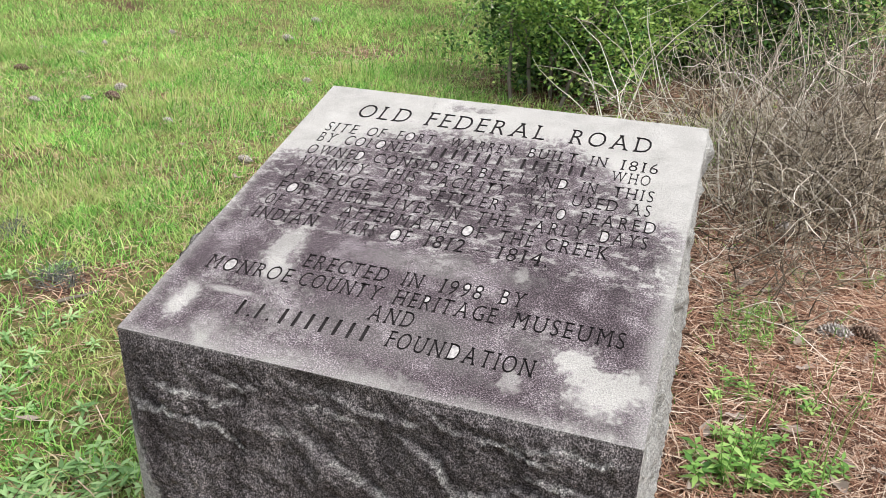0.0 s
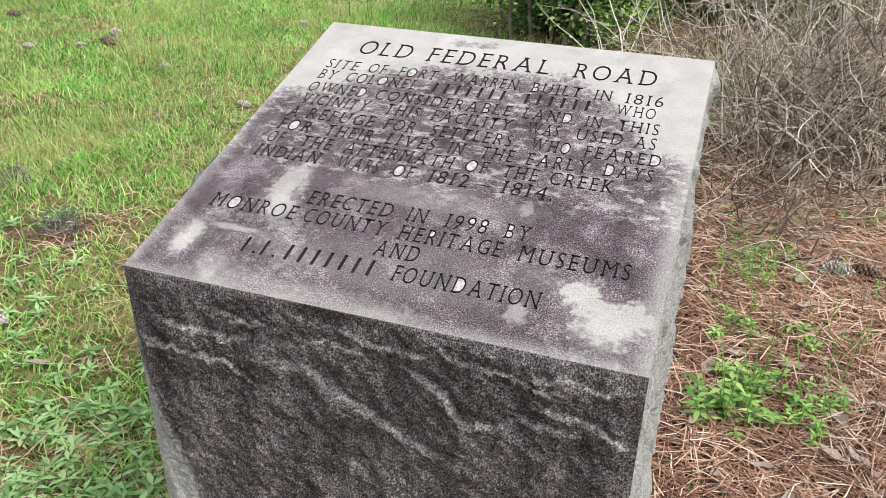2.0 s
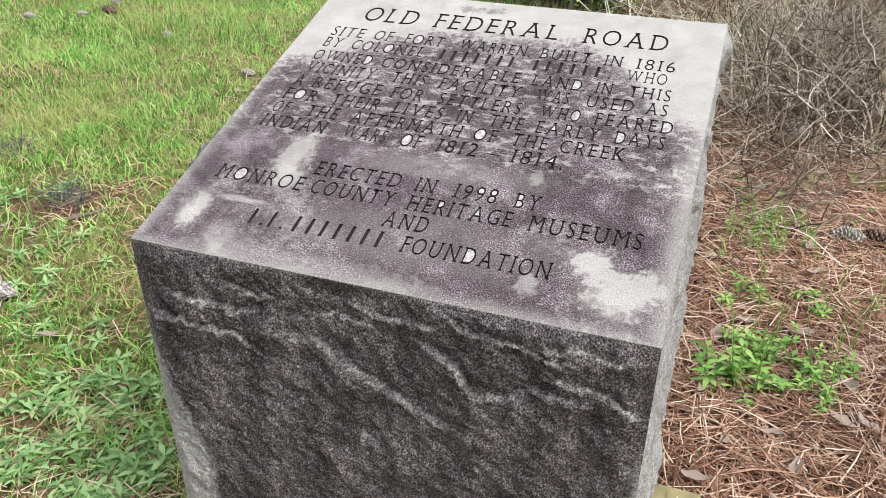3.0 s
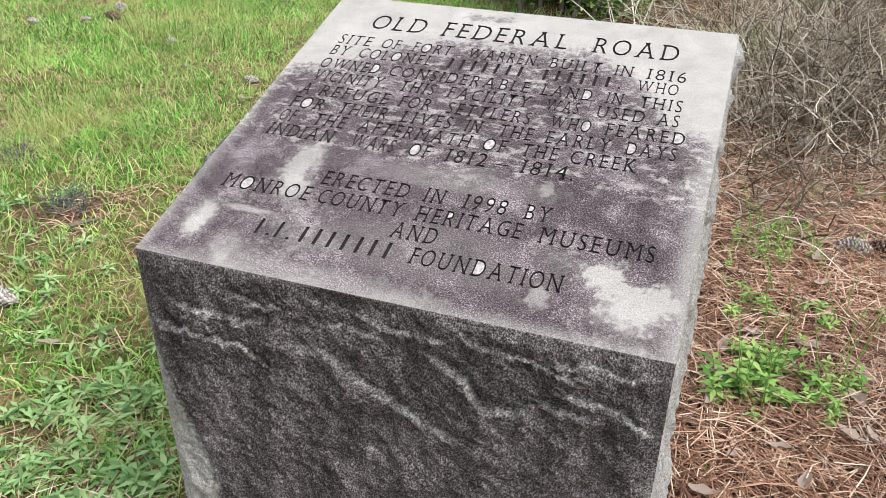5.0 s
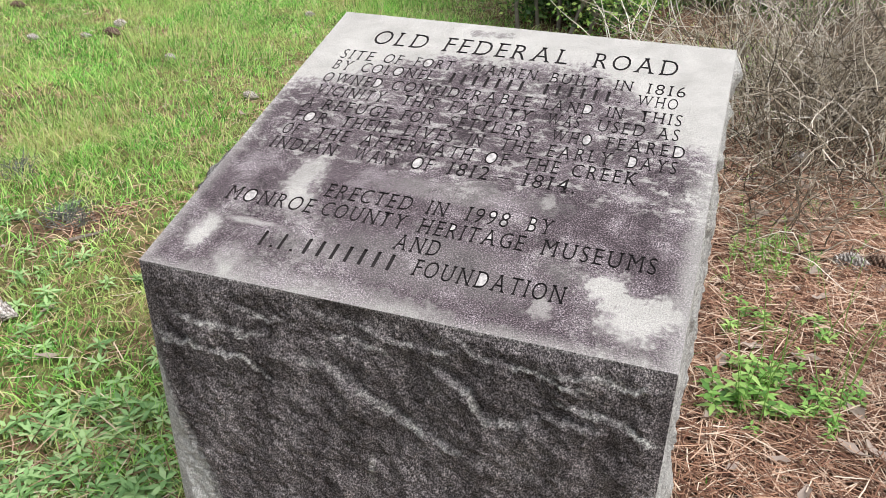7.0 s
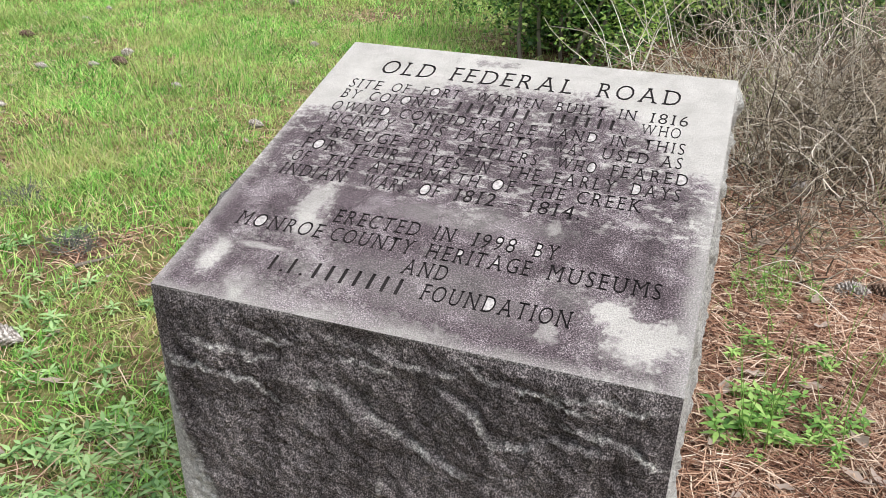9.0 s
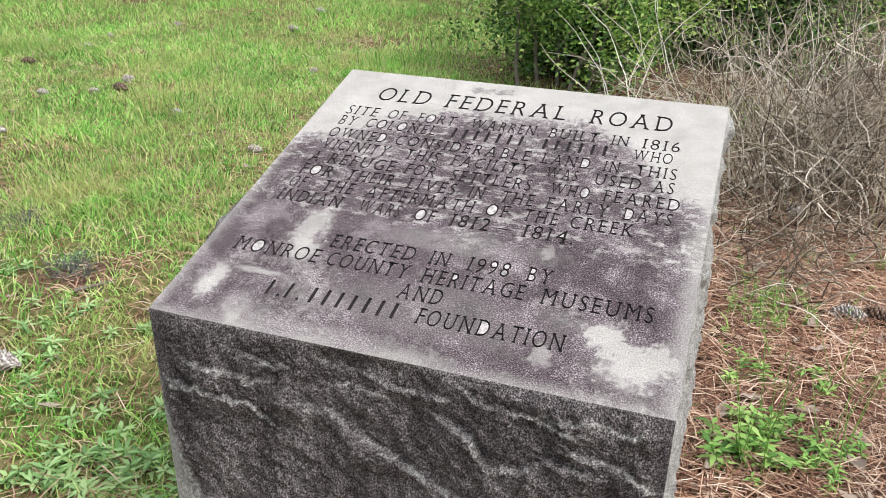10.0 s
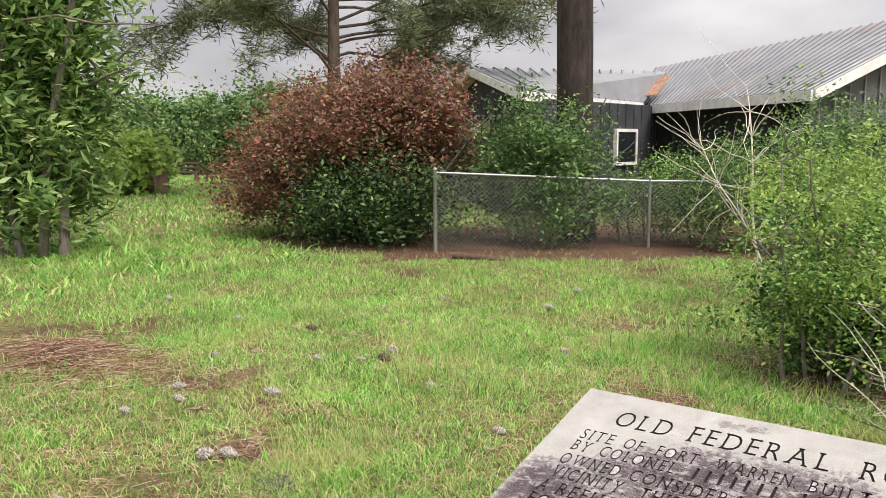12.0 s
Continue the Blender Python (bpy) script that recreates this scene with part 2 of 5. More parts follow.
M_MIDLEAF = leaf_mat("mid_leaf", (0.0, (0.05, 0.115, 0.04)), (0.6, (0.14, 0.26, 0.085)), (1.0, (0.36, 0.50, 0.19)), weight=0.3)
M_VINE = leaf_mat("vine_leaf", (0.0, (0.05, 0.11, 0.03)), (0.6, (0.19, 0.34, 0.09)), (0.9, (0.46, 0.62, 0.22)), (1.0, (0.62, 0.70, 0.40)), rough=0.4, weight=0.35)
M_PINELEAF = leaf_mat("pine_needle", (0.0, (0.08, 0.11, 0.06)), (0.6, (0.18, 0.22, 0.11)), (1.0, (0.34, 0.36, 0.20)), weight=0.2)
M_BARK = bark_mat("pine_bark", (0.018, 0.014, 0.013), (0.085, 0.068, 0.06), 9)
M_STEM = bark_mat("grey_bark", (0.10, 0.085, 0.07), (0.27, 0.24, 0.2), 25, 0.4)
M_TWIG = leaf_mat("dead_twig", (0.0, (0.035, 0.027, 0.02)), (0.35, (0.185, 0.15, 0.105)), (0.7, (0.46, 0.40, 0.30)), (1.0, (0.82, 0.77, 0.67)), rough=0.85, weight=0.0)
M_PALETWIG = leaf_mat("bleached_twig", (0.0, (0.44, 0.38, 0.31)), (0.5, (0.68, 0.62, 0.54)), (1.0, (0.86, 0.82, 0.75)), rough=0.85, weight=0.0)
M_GALV = plain_mat("galvanised_steel", (0.42, 0.43, 0.43), 0.45, 0.2, 20, 0.8)
M_WALL = plain_mat("grey_boards", (0.052, 0.055, 0.062), 0.85, 0.3, 2)
M_PANEL = plain_mat("pale_metal_panel", (0.33, 0.34, 0.36), 0.55, 0.15, 2)
M_WHITE = plain_mat("white_paint", (0.78, 0.78, 0.75), 0.6, 0.15, 5)
M_GLASS = plain_mat("dark_window", (0.02, 0.024, 0.026), 0.08, 0.2, 3, 0, 0.6, 0.0)
M_CONE = plain_mat("pine_cone", (0.19, 0.145, 0.115), 0.85, 0.5, 60)
M_RUSTWOOD = plain_mat("rotten_wood", (0.11, 0.075, 0.055), 0.9, 0.5, 15, bump=0.4)


def roof_material():
    m = Mat("metal_roof", 0.42, 0.4, 0.35)
    a = m.noise(0.9, 5)
    m.color(m.mix(m.ramp(m.noise(0.5, 3, 0.6), (0.62, 0.0), (0.72, 0.5)), m.ramp(a, (0.3, (0.27, 0.28, 0.29)), (0.7, (0.40, 0.41, 0.43))), (0.36, 0.2, 0.13)))
    return m.m


M_ROOF = roof_material()


# ---------------------------------------------------------------- mesh helpers
def tri_mesh(name, v, tris, mats, index=None):
    me = bpy.data.meshes.new(name)
    v, tris = np.asarray(v, dtype=np.float32), np.asarray(tris, dtype=np.int32)
    me.vertices.add(len(v))
    me.vertices.foreach_set("co", v.ravel())
    me.loops.add(tris.size)
    me.loops.foreach_set("vertex_index", tris.ravel())
    k = tris.shape[1]
    me.polygons.add(len(tris))
    me.polygons.foreach_set("loop_start", np.arange(0, tris.size, k, dtype=np.int32))
    for mt in mats if isinstance(mats, (list, tuple)) else [mats]:
        me.materials.append(mt)
    if index is not None:
        me.polygons.foreach_set("material_index", np.asarray(index, dtype=np.int32))
    me.update(calc_edges=True)
    me.validate()
    return me


def under(name, me, parent=None, label=""):
    ob = new(name, me)
    ob.parent = parent
    if label:
        ob["label"] = label
    return ob


def part(name, bm, material, parent=None, label="", smooth=False):
    me = bpy.data.meshes.new(name)
    bm.to_mesh(me)
    bm.free()
    me.materials.append(material)
    if smooth:
        me.polygons.foreach_set("use_smooth", [True] * len(me.polygons))
    return under(name, me, parent, label)


def empty(name, loc=(0, 0, 0), rz=0.0):
    ob = new(name)
    ob.empty_display_size = 0.1
    ob.matrix_basis = pose(*loc, 0, 0, rz)
    return ob


def box(lo, hi, bevel=0.0):
    bm = bmesh.new()
    bmesh.ops.create_cube(bm, size=1)
    for v in bm.verts:
        v.co = Vector([(l + h) / 2 + c * (h - l) for l, h, c in zip(lo, hi, v.co)])
    if bevel:
        bmesh.ops.bevel(bm, geom=bm.edges[:], offset=bevel, segments=1, affect="EDGES")
    return bm


def rotate_frames(n, rng, up=0.4):
    """n random unit frames (a: along the leaf, b: across), leaves tending to lie level."""
    a = rng.normal(size=(n, 3))
    a[:, 2] = a[:, 2] * 0.6 + 0.1
    a /= np.linalg.norm(a, axis=1)[:, None]
    nrm = rng.normal(size=(n, 3)) * (1 - up) + np.array([0, 0, up * 1.6])
    b = np.cross(nrm, a)
    b /= np.linalg.norm(b, axis=1)[:, None] + 1e-9
    return a, b


def leaves(pts, length, width, rng, up=0.4):
    """Folded four-cornered leaves: a vertex at each end and one at each side."""
    n = len(pts)
    a, b = rotate_frames(n, rng, up)
    s = rng.uniform(0.6, 1.25, n)[:, None]
    nn = np.cross(a, b)
    la, wb = a * length * s, b * width * s * 0.5
    v = np.stack([pts, pts + la * 0.45 + wb + nn * width * 0.12, pts + la, pts + la * 0.45 - wb + nn * width * 0.12], 1).reshape(-1, 3)
    i = np.arange(n)[:, None] * 4
    t = np.concatenate([i + [0, 1, 2], i + [0, 2, 3]], 1).reshape(-1, 3)
    return v, t


def clumps(centre, radii, n_clumps, per, spread, rng, hollow=0.55, flat=1.0):
    """Leaf places in uneven clumps through an ellipsoid, thicker near its skin."""
    d = rng.normal(size=(n_clumps, 3))
    d /= np.linalg.norm(d, axis=1)[:, None]
    r = rng.uniform(hollow, 1.0, n_clumps) * (1 + 0.34 * np.sin(d[:, 0] * 5 + centre[0]) * np.cos(d[:, 2] * 4 + d[:, 1] * 5) + 0.12 * np.sin(d[:, 2] * 11 + d[:, 0] * 13 + centre[1]))
    c = np.asarray(centre) + d * r[:, None] * np.asarray(radii)
    p = np.repeat(c, per, 0)
    p = p + rng.normal(size=p.shape) * spread * np.array([1, 1, flat]) * np.repeat(rng.uniform(0.5, 1.3, n_clumps), per)[:, None]
    return p[p[:, 2] > 0.03]


def tubes(lines, sides=4):
    """One mesh's corners for many bent, tapering rods: each line is (points (k,3), radii (k,))."""
    vs, ts, base = [], [], 0
    ang = np.arange(sides) * 2 * np.pi / sides
    for pts, rad in lines:
        pts = np.asarray(pts, float)
        k = len(pts)
        d = np.gradient(pts, axis=0)
        d /= np.linalg.norm(d, axis=1)[:, None] + 1e-9
        ref = np.where(np.abs(d[:, 2:3]) > 0.9, np.array([[1.0, 0, 0]]), np.array([[0, 0, 1.0]]))
        u = np.cross(d, ref)
        u /= np.linalg.norm(u, axis=1)[:, None] + 1e-9
        w = np.cross(d, u)
        ring = pts[:, None] + (u[:, None] * np.cos(ang)[None, :, None] + w[:, None] * np.sin(ang)[None, :, None]) * np.asarray(rad)[:, None, None]
        vs.append(ring.reshape(-1, 3))
        i = np.arange(k - 1)[:, None] * sides
        j = np.arange(sides)[None]
        j2 = (j + 1) % sides
        q = np.stack([i + j, i + j2, i + sides + j2, i + sides + j], -1).reshape(-1, 4) + base
        ts.append(q)
        base += k * sides
    return np.concatenate(vs), np.concatenate(ts)


def bent(start, direction, length, k, wander, rng, droop=0.0):
    """A wandering line of k points."""
    p = [np.asarray(start, float)]
    d = np.asarray(direction, float)
    d = d / np.linalg.norm(d)
    for _ in range(k - 1):
        d = d + rng.normal(size=3) * wander + np.array([0, 0, -droop])
        d /= np.linalg.norm(d)
        p.append(p[-1] + d * length / (k - 1))
    return np.array(p)


def lathe(rings, sides, wob=0.0, rng=None):
    """Closed tapering trunk from (x, y, z, radius) rings."""
    bm = bmesh.new()
    prev = None
    for x, y, z, r in rings:
        ring = []
        for i in range(sides):
            a = 2 * math.pi * i / sides
            rr = r * (1 + (rng.uniform(-wob, wob) if rng is not None else 0))
            ring.append(bm.verts.new((x + rr * math.cos(a), y + rr * math.sin(a), z)))
        if prev:
            for i in range(sides):
                bm.faces.new((prev[i], prev[(i + 1) % sides], ring[(i + 1) % sides], ring[i]))
        prev = ring
    bm.faces.new(prev)
    return bm


# ---------------------------------------------------------------- ground
def fbm(x, y, z=0.0, octaves=4):
    return noise.fractal((x, y, z), 1.0, 2.0, octaves)


def litter(x, y):
    """How much pine straw covers the ground here, 0 to 1."""
    n = fbm(x * 0.9 + 7, y * 0.9, 3.1) * 0.5
    v = 0.22 + n * 0.9 + 0.35 * max(0.0, fbm(x * 2.3, y * 2.3, 6.0)) * (1.0 if y < 3 else 0.5)
    v = max(v, 1.0 - max(0.0, 0.44 - x + 0.3 * fbm(y * 0.8, 3.0, 8.0) * min(1.0, abs(y - 0.4)) + 0.25 * max(0.0, y - 3)) * 2.2 + n * 0.5 - max(0.0, x - 3.5) * 0.35 - max(0.0, -1.0 - y) * 0.3) if y < 9 else v
    v = max(v, 1.25 - math.hypot((x + 0.2) / 1.7, (y - 5.3) / 1.1))
    along, across = (x + 7.18) * 0.713 + (y - 8.82) * 0.701, -(x + 7.18) * 0.701 + (y - 8.82) * 0.713
    if -0.8 < along < 9:
        v = max(v, 1.15 - max(0.0, -across - 0.6 - 0.12 * along) * 1.6 - max(0.0, across - 2.5) * 0.6 + n * 0.4)
    v = max(v, 1.1 - math.hypot((x + 9.2) / 2.3, (y - 9.2) / 1.7) ** 3)
    v = max(v, 0.8 - math.hypot(x + 5.6, (y - 2.3)) * 1.5 + n)
    v = max(v, 1.15 - math.hypot(x + 0.45, (y + 0.32) * 1.15) * 1.25 + n)
    v = max(v, 0.36 - math.hypot((x + 1.75) / 1.2, (y - 0.9) / 0.7) * 0.75 + fbm(x * 2.1, y * 2.1, 4.0) * 0.9)
    v = max(v, 0.22 - math.hypot((x + 3.2) / 1.6, (y - 1.9) / 0.9) * 0.8 + fbm(x * 1.8, y * 1.8, 14.0) * 0.9)
    return min(1.0, max(0.0, v))


def relief(x, y):
    if abs(x) > 60 or abs(y) > 60:
        return 0.0
    return 0.022 * fbm(x * 0.7, y * 0.7, 9.0) + 0.008 * fbm(x * 4, y * 4, 2.0)


def spread(lo, hi, step, far):
    out = list(np.arange(lo, hi + 1e-6, step))
    d, p = step, out[-1]
    while p < far:
        d *= 1.35
        p += d
        out.append(p)
    d, p = step, out[0]
    while p > -far:
        d *= 1.35
        p -= d
        out.insert(0, p)
    return np.array(out)


gx, gy = spread(-13, 5, 0.16, 900), spread(-3, 13, 0.16, 900)
gv = np.array([(x, y, relief(x, y)) for y in gy for x in gx])
gi = (np.arange(len(gy) - 1)[:, None] * len(gx) + np.arange(len(gx) - 1)[None]).reshape(-1, 1)
ground = new("ground", tri_mesh("ground", gv, gi + [0, 1, len(gx) + 1, len(gx)], M_GROUND))
ground.data.attributes.new("litter", "FLOAT", "POINT").data.foreach_set("value", np.array([litter(x, y) for x, y, _ in gv], dtype=np.float32))
ground.data.polygons.foreach_set("use_smooth", [True] * len(ground.data.polygons))
tagged(ground, "uneven lawn soil with thatch and rust-brown pine straw", "ground", kind="structure")

# ---------------------------------------------------------------- the stone marker
HALF, DEEP, FRONT_Z, BACK_Z = 0.4, 0.749, 0.855, 1.066
SLOPE = math.hypot(DEEP, BACK_Z - FRONT_Z)
marker = empty("stone_marker")
tagged(marker, "weathered grey granite marker with slanted inscribed top", "monument")


def rock(u, v, seed, flake=1.0):
    """Height of the split rock face, metres: slanting flakes with sharp ledges between them, and coarse grain."""
    wu, wv = 0.10 * fbm(u * 5, v * 5, seed + 2, 4) + 0.03 * fbm(u * 26, v * 26, seed, 3), 0.10 * fbm(u * 5, v * 5, seed + 9, 4) + 0.022 * fbm(u * 26, v * 26, seed + 5, 3)
    p, q = (u + wu) * 0.86 - (v + wv) * 0.5, (u + wu) * 0.5 + (v + wv) * 0.86
    h = 0.0
    for size, k in ((1.0, 1.0), (2.3, 0.5)):
        near = noise.voronoi((p * 2.6 * size + seed, q * 6.0 * size, seed))[1][0]
        r1, r2 = math.sin(near.x * 91.7 + near.y * 37.3) * 0.5, math.sin(near.x * 53.1 - near.y * 71.9) * 0.5
        h += flake * k * (0.017 * r1 + 0.030 * r2 * (q * 6.0 * size - near.y) + 0.016 * math.sin(near.x * 77) * (p * 2.6 * size + seed - near.x) - 0.012 * (q * 6.0 * size - near.y))
    rib = noise.noise((u * 11 + 0.4 * wu, v * 2.2, seed + 4))
    return h + 0.010 * fbm(u * 4, v * 4, seed + 1, 3) + 0.004 * rib + 0.006 * fbm(u * 14, v * 14, seed, 3) + 0.005 * fbm(u * 42 + v * 20, v * 30, seed, 3) + 0.0024 * noise.noise((u * 130, v * 130, seed))


# breaks in the front: (step out below it, painted crest light, then across and up along its crest)
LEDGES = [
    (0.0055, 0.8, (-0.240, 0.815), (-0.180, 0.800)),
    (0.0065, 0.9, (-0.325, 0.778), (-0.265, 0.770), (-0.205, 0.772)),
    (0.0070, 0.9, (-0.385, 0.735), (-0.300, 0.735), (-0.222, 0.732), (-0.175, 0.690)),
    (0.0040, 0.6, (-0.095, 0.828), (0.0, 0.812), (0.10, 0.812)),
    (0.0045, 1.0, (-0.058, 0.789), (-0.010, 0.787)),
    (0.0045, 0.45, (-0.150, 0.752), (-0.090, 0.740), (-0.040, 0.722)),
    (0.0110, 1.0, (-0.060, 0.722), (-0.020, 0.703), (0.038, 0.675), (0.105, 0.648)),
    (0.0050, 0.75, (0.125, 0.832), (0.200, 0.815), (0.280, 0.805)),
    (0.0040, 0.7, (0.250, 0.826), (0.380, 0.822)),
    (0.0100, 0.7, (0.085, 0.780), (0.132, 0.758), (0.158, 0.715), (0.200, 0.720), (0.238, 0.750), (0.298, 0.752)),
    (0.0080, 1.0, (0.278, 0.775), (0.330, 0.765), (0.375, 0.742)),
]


def ledges(x, z):
    """Height that the breaks give the front at x, z, and the paleness painted on their lit crests."""
    h = pale = 0.0
    wob = 0.012 * fbm(x * 16, z * 16, 5.0, 2) + 0.007 * fbm(x * 70, z * 70, 6.0, 3)
    for step, white, *line in LEDGES:
        (x0, _), (x1, _) = line[0], line[-1]
        if not x0 - 0.03 < x < x1 + 0.03:
            continue
        crest = line[-1][1]
        for (xa, za), (xb, zb) in zip(line, line[1:]):
            if x <= xb:
                crest = za + (zb - za) * (x - xa) / (xb - xa)
                break
        end = max(0.0, min(1.0, (x - x0 + 0.03) / 0.04, (x1 + 0.03 - x) / 0.04))
        d = crest + wob - z
        up = max(0.0, min(1.0, (d + 0.0015) / 0.0038))
        h += step * end * (up * up * (3 - 2 * up) * math.exp(-max(0.0, d) / 0.10) - 0.3 * math.exp(-(max(0.0, -d) / 0.02) ** 2) * (1 - up))
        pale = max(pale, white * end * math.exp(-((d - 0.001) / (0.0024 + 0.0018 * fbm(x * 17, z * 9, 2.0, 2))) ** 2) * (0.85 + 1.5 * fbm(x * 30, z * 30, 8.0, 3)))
    return h, pale


def rock_side(p0, p1, top0, top1, normal, nu, nv, seed, bulge, flake=1.0, broken=False):
    """A rock-faced side from p0 to p1, its top edge running from top0 to top1."""
    width = math.hypot(p1[0] - p0[0], p1[1] - p0[1])
    vs, hs, light = [], np.zeros((nv + 1, nu + 1)), np.zeros((nv + 1, nu + 1))
    for j in range(nv + 1):
        for i in range(nu + 1):
            fu, fv = i / nu, j / nv
            top = top0 + (top1 - top0) * fu
            z = -0.06 + (top + 0.06) * fv
            h = rock(fu * width, z, seed, flake)
            if broken:
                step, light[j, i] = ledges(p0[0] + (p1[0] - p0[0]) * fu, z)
                h += step
            fall = min(1.0, (top - z) / 0.018) * min(1.0, fu * width / 0.03, (1 - fu) * width / 0.03)
            d = fall * (h + bulge * (1 - 0.75 * fv))
            d = max(d, -0.03)
            hs[j, i] = d
            vs.append((p0[0] + (p1[0] - p0[0]) * fu + normal[0] * d, p0[1] + (p1[1] - p0[1]) * fu + normal[1] * d, z))
    gy_, gx_ = np.gradient(hs)
    # colour made paler where ledges catch light from above; top rim is chipped wear
    chip_light = light if broken else np.clip(-gy_ / ((top0 + 0.06) / nv) * 1.25 - 0.7, 0, 0.6)
    chip_light[-2:] = np.maximum(chip_light[-2:], np.random.default_rng(4).uniform(0, 0.5, chip_light[-2:].shape))
    chip_light = chip_light.ravel()
    i0 = (np.arange(nv)[:, None] * (nu + 1) + np.arange(nu)[None]).reshape(-1, 1)
    me = tri_mesh("side", vs, i0 + [0, 1, nu + 2, nu + 1], M_ROUGH)
    me.attributes.new("chip_light", "FLOAT", "POINT").data.foreach_set("value", chip_light.astype(np.float32))
    return me, np.array(vs)


def bareness(me, values):
    me.attributes.new("bare", "FLOAT", "POINT").data.foreach_set("value", np.asarray(values, dtype=np.float32))


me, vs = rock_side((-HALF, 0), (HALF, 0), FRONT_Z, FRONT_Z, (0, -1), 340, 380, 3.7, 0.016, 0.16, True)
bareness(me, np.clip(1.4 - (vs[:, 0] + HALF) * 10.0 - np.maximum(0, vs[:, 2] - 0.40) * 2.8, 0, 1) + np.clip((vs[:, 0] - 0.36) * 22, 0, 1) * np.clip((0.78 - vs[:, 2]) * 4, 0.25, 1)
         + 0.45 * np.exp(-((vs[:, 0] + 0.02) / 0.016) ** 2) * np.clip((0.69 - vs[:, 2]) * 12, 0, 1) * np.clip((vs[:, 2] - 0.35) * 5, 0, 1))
under("front_side", me, marker, "dark rock-faced granite, its chipped ledges painted pale as if lit")
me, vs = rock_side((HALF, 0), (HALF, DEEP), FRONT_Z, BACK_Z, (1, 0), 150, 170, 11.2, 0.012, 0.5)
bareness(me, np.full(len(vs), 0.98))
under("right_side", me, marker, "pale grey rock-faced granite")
me, vs = rock_side((HALF, DEEP), (-HALF, DEEP), BACK_Z, BACK_Z, (0, 1), 60, 80, 6.1, 0.012)
bareness(me, np.full(len(vs), 0.5))
under("back_side", me, marker)
me, vs = rock_side((-HALF, DEEP), (-HALF, 0), BACK_Z, FRONT_Z, (-1, 0), 60, 80, 8.3, 0.012)
bareness(me, np.clip(0.9 - vs[:, 2], 0, 0.8))
under("left_side", me, marker)

M_FOOTING = plain_mat("mossy_concrete", (0.27, 0.235, 0.12), 0.9, 0.4, 14, bump=0.5)
tagged(part("concrete_footing", box((-0.44, -0.10, -0.05), (0.53, 0.605, 0.034), 0.008), M_FOOTING), "mossy olive concrete footing under the marker", "footing")

GLYPHS = {}


def loops_of(t):
    """The directed outlines of a letter's triangles."""
    edges = {(x, y) for a, b, c_ in t for x, y in ((a, b), (b, c_), (c_, a))}
    follow = {a: b for a, b in edges if (b, a) not in edges}
    out = []
    while follow:
        a = next(iter(follow))
        loop = []
        while a in follow:
            loop.append(a)
            a = follow.pop(a)
        if len(loop) > 2:
            out.append(loop)
    return out


def with_serifs(v, t, out=0.10, thick=0.045, rise=0.13):
    """Small feet where a long stroke ends on the baseline or on the cap line."""
    bm, exact = bmesh.new(), 0.0
    for loop in loops_of(t):
        p = [np.array(v[i]) for i in loop]
        n = len(p)
        path = []
        for i in range(n):
            here, before, after = p[i], p[i - 1], p[(i + 1) % n]
            done = False
            for nb, far, first in ((after, before, True), (before, after, False)):
                flat = abs(nb[1] - here[1]) < 0.004 and abs(nb[0] - here[0]) > 0.015 and min(abs(here[1]), abs(here[1] - 1)) < 0.02
                away = far - here
                if flat and np.linalg.norm(away) > 0.3 and abs(away[1]) > 0.2:
                    side = np.sign(here[0] - nb[0])
                    inner = here + away / np.linalg.norm(away) * rise
                    up = thick * np.sign(away[1])
                    bit = [inner, np.array([here[0] + side * out, here[1] + up]), np.array([here[0] + side * out, here[1]])]
                    path += bit if first else bit[::-1]
                    done = True
                    break
            if not done:
                path.append(here)
        exact += sum(p_[0] * q_[1] - q_[0] * p_[1] for p_, q_ in zip(path, path[1:] + path[:1])) / 2
        ring = [bm.verts.new((x, y, 0)) for x, y in path]
        for a, b in zip(ring, ring[1:] + ring[:1]):
            bm.edges.new((a, b))
    bmesh.ops.triangle_fill(bm, edges=bm.edges[:], use_beauty=False, normal=(0, 0, 1))
    bm.verts.index_update()
    for f in bm.faces:
        f.normal_update()
    nv = np.array([(w.co.x, w.co.y) for w in bm.verts])
    nt = [tuple(w.index for w in (f.verts if f.normal.z > 0 else f.verts[:][::-1])) for f in bm.faces]
    bm.free()

    def area(vv, tt):
        return sum(abs((vv[q][0] - vv[p][0]) * (vv[r][1] - vv[p][1]) - (vv[r][0] - vv[p][0]) * (vv[q][1] - vv[p][1])) for p, q, r in tt) / 2

    return (nv, nt) if abs(area(nv, nt) - exact) < 0.004 * exact else (v, t)



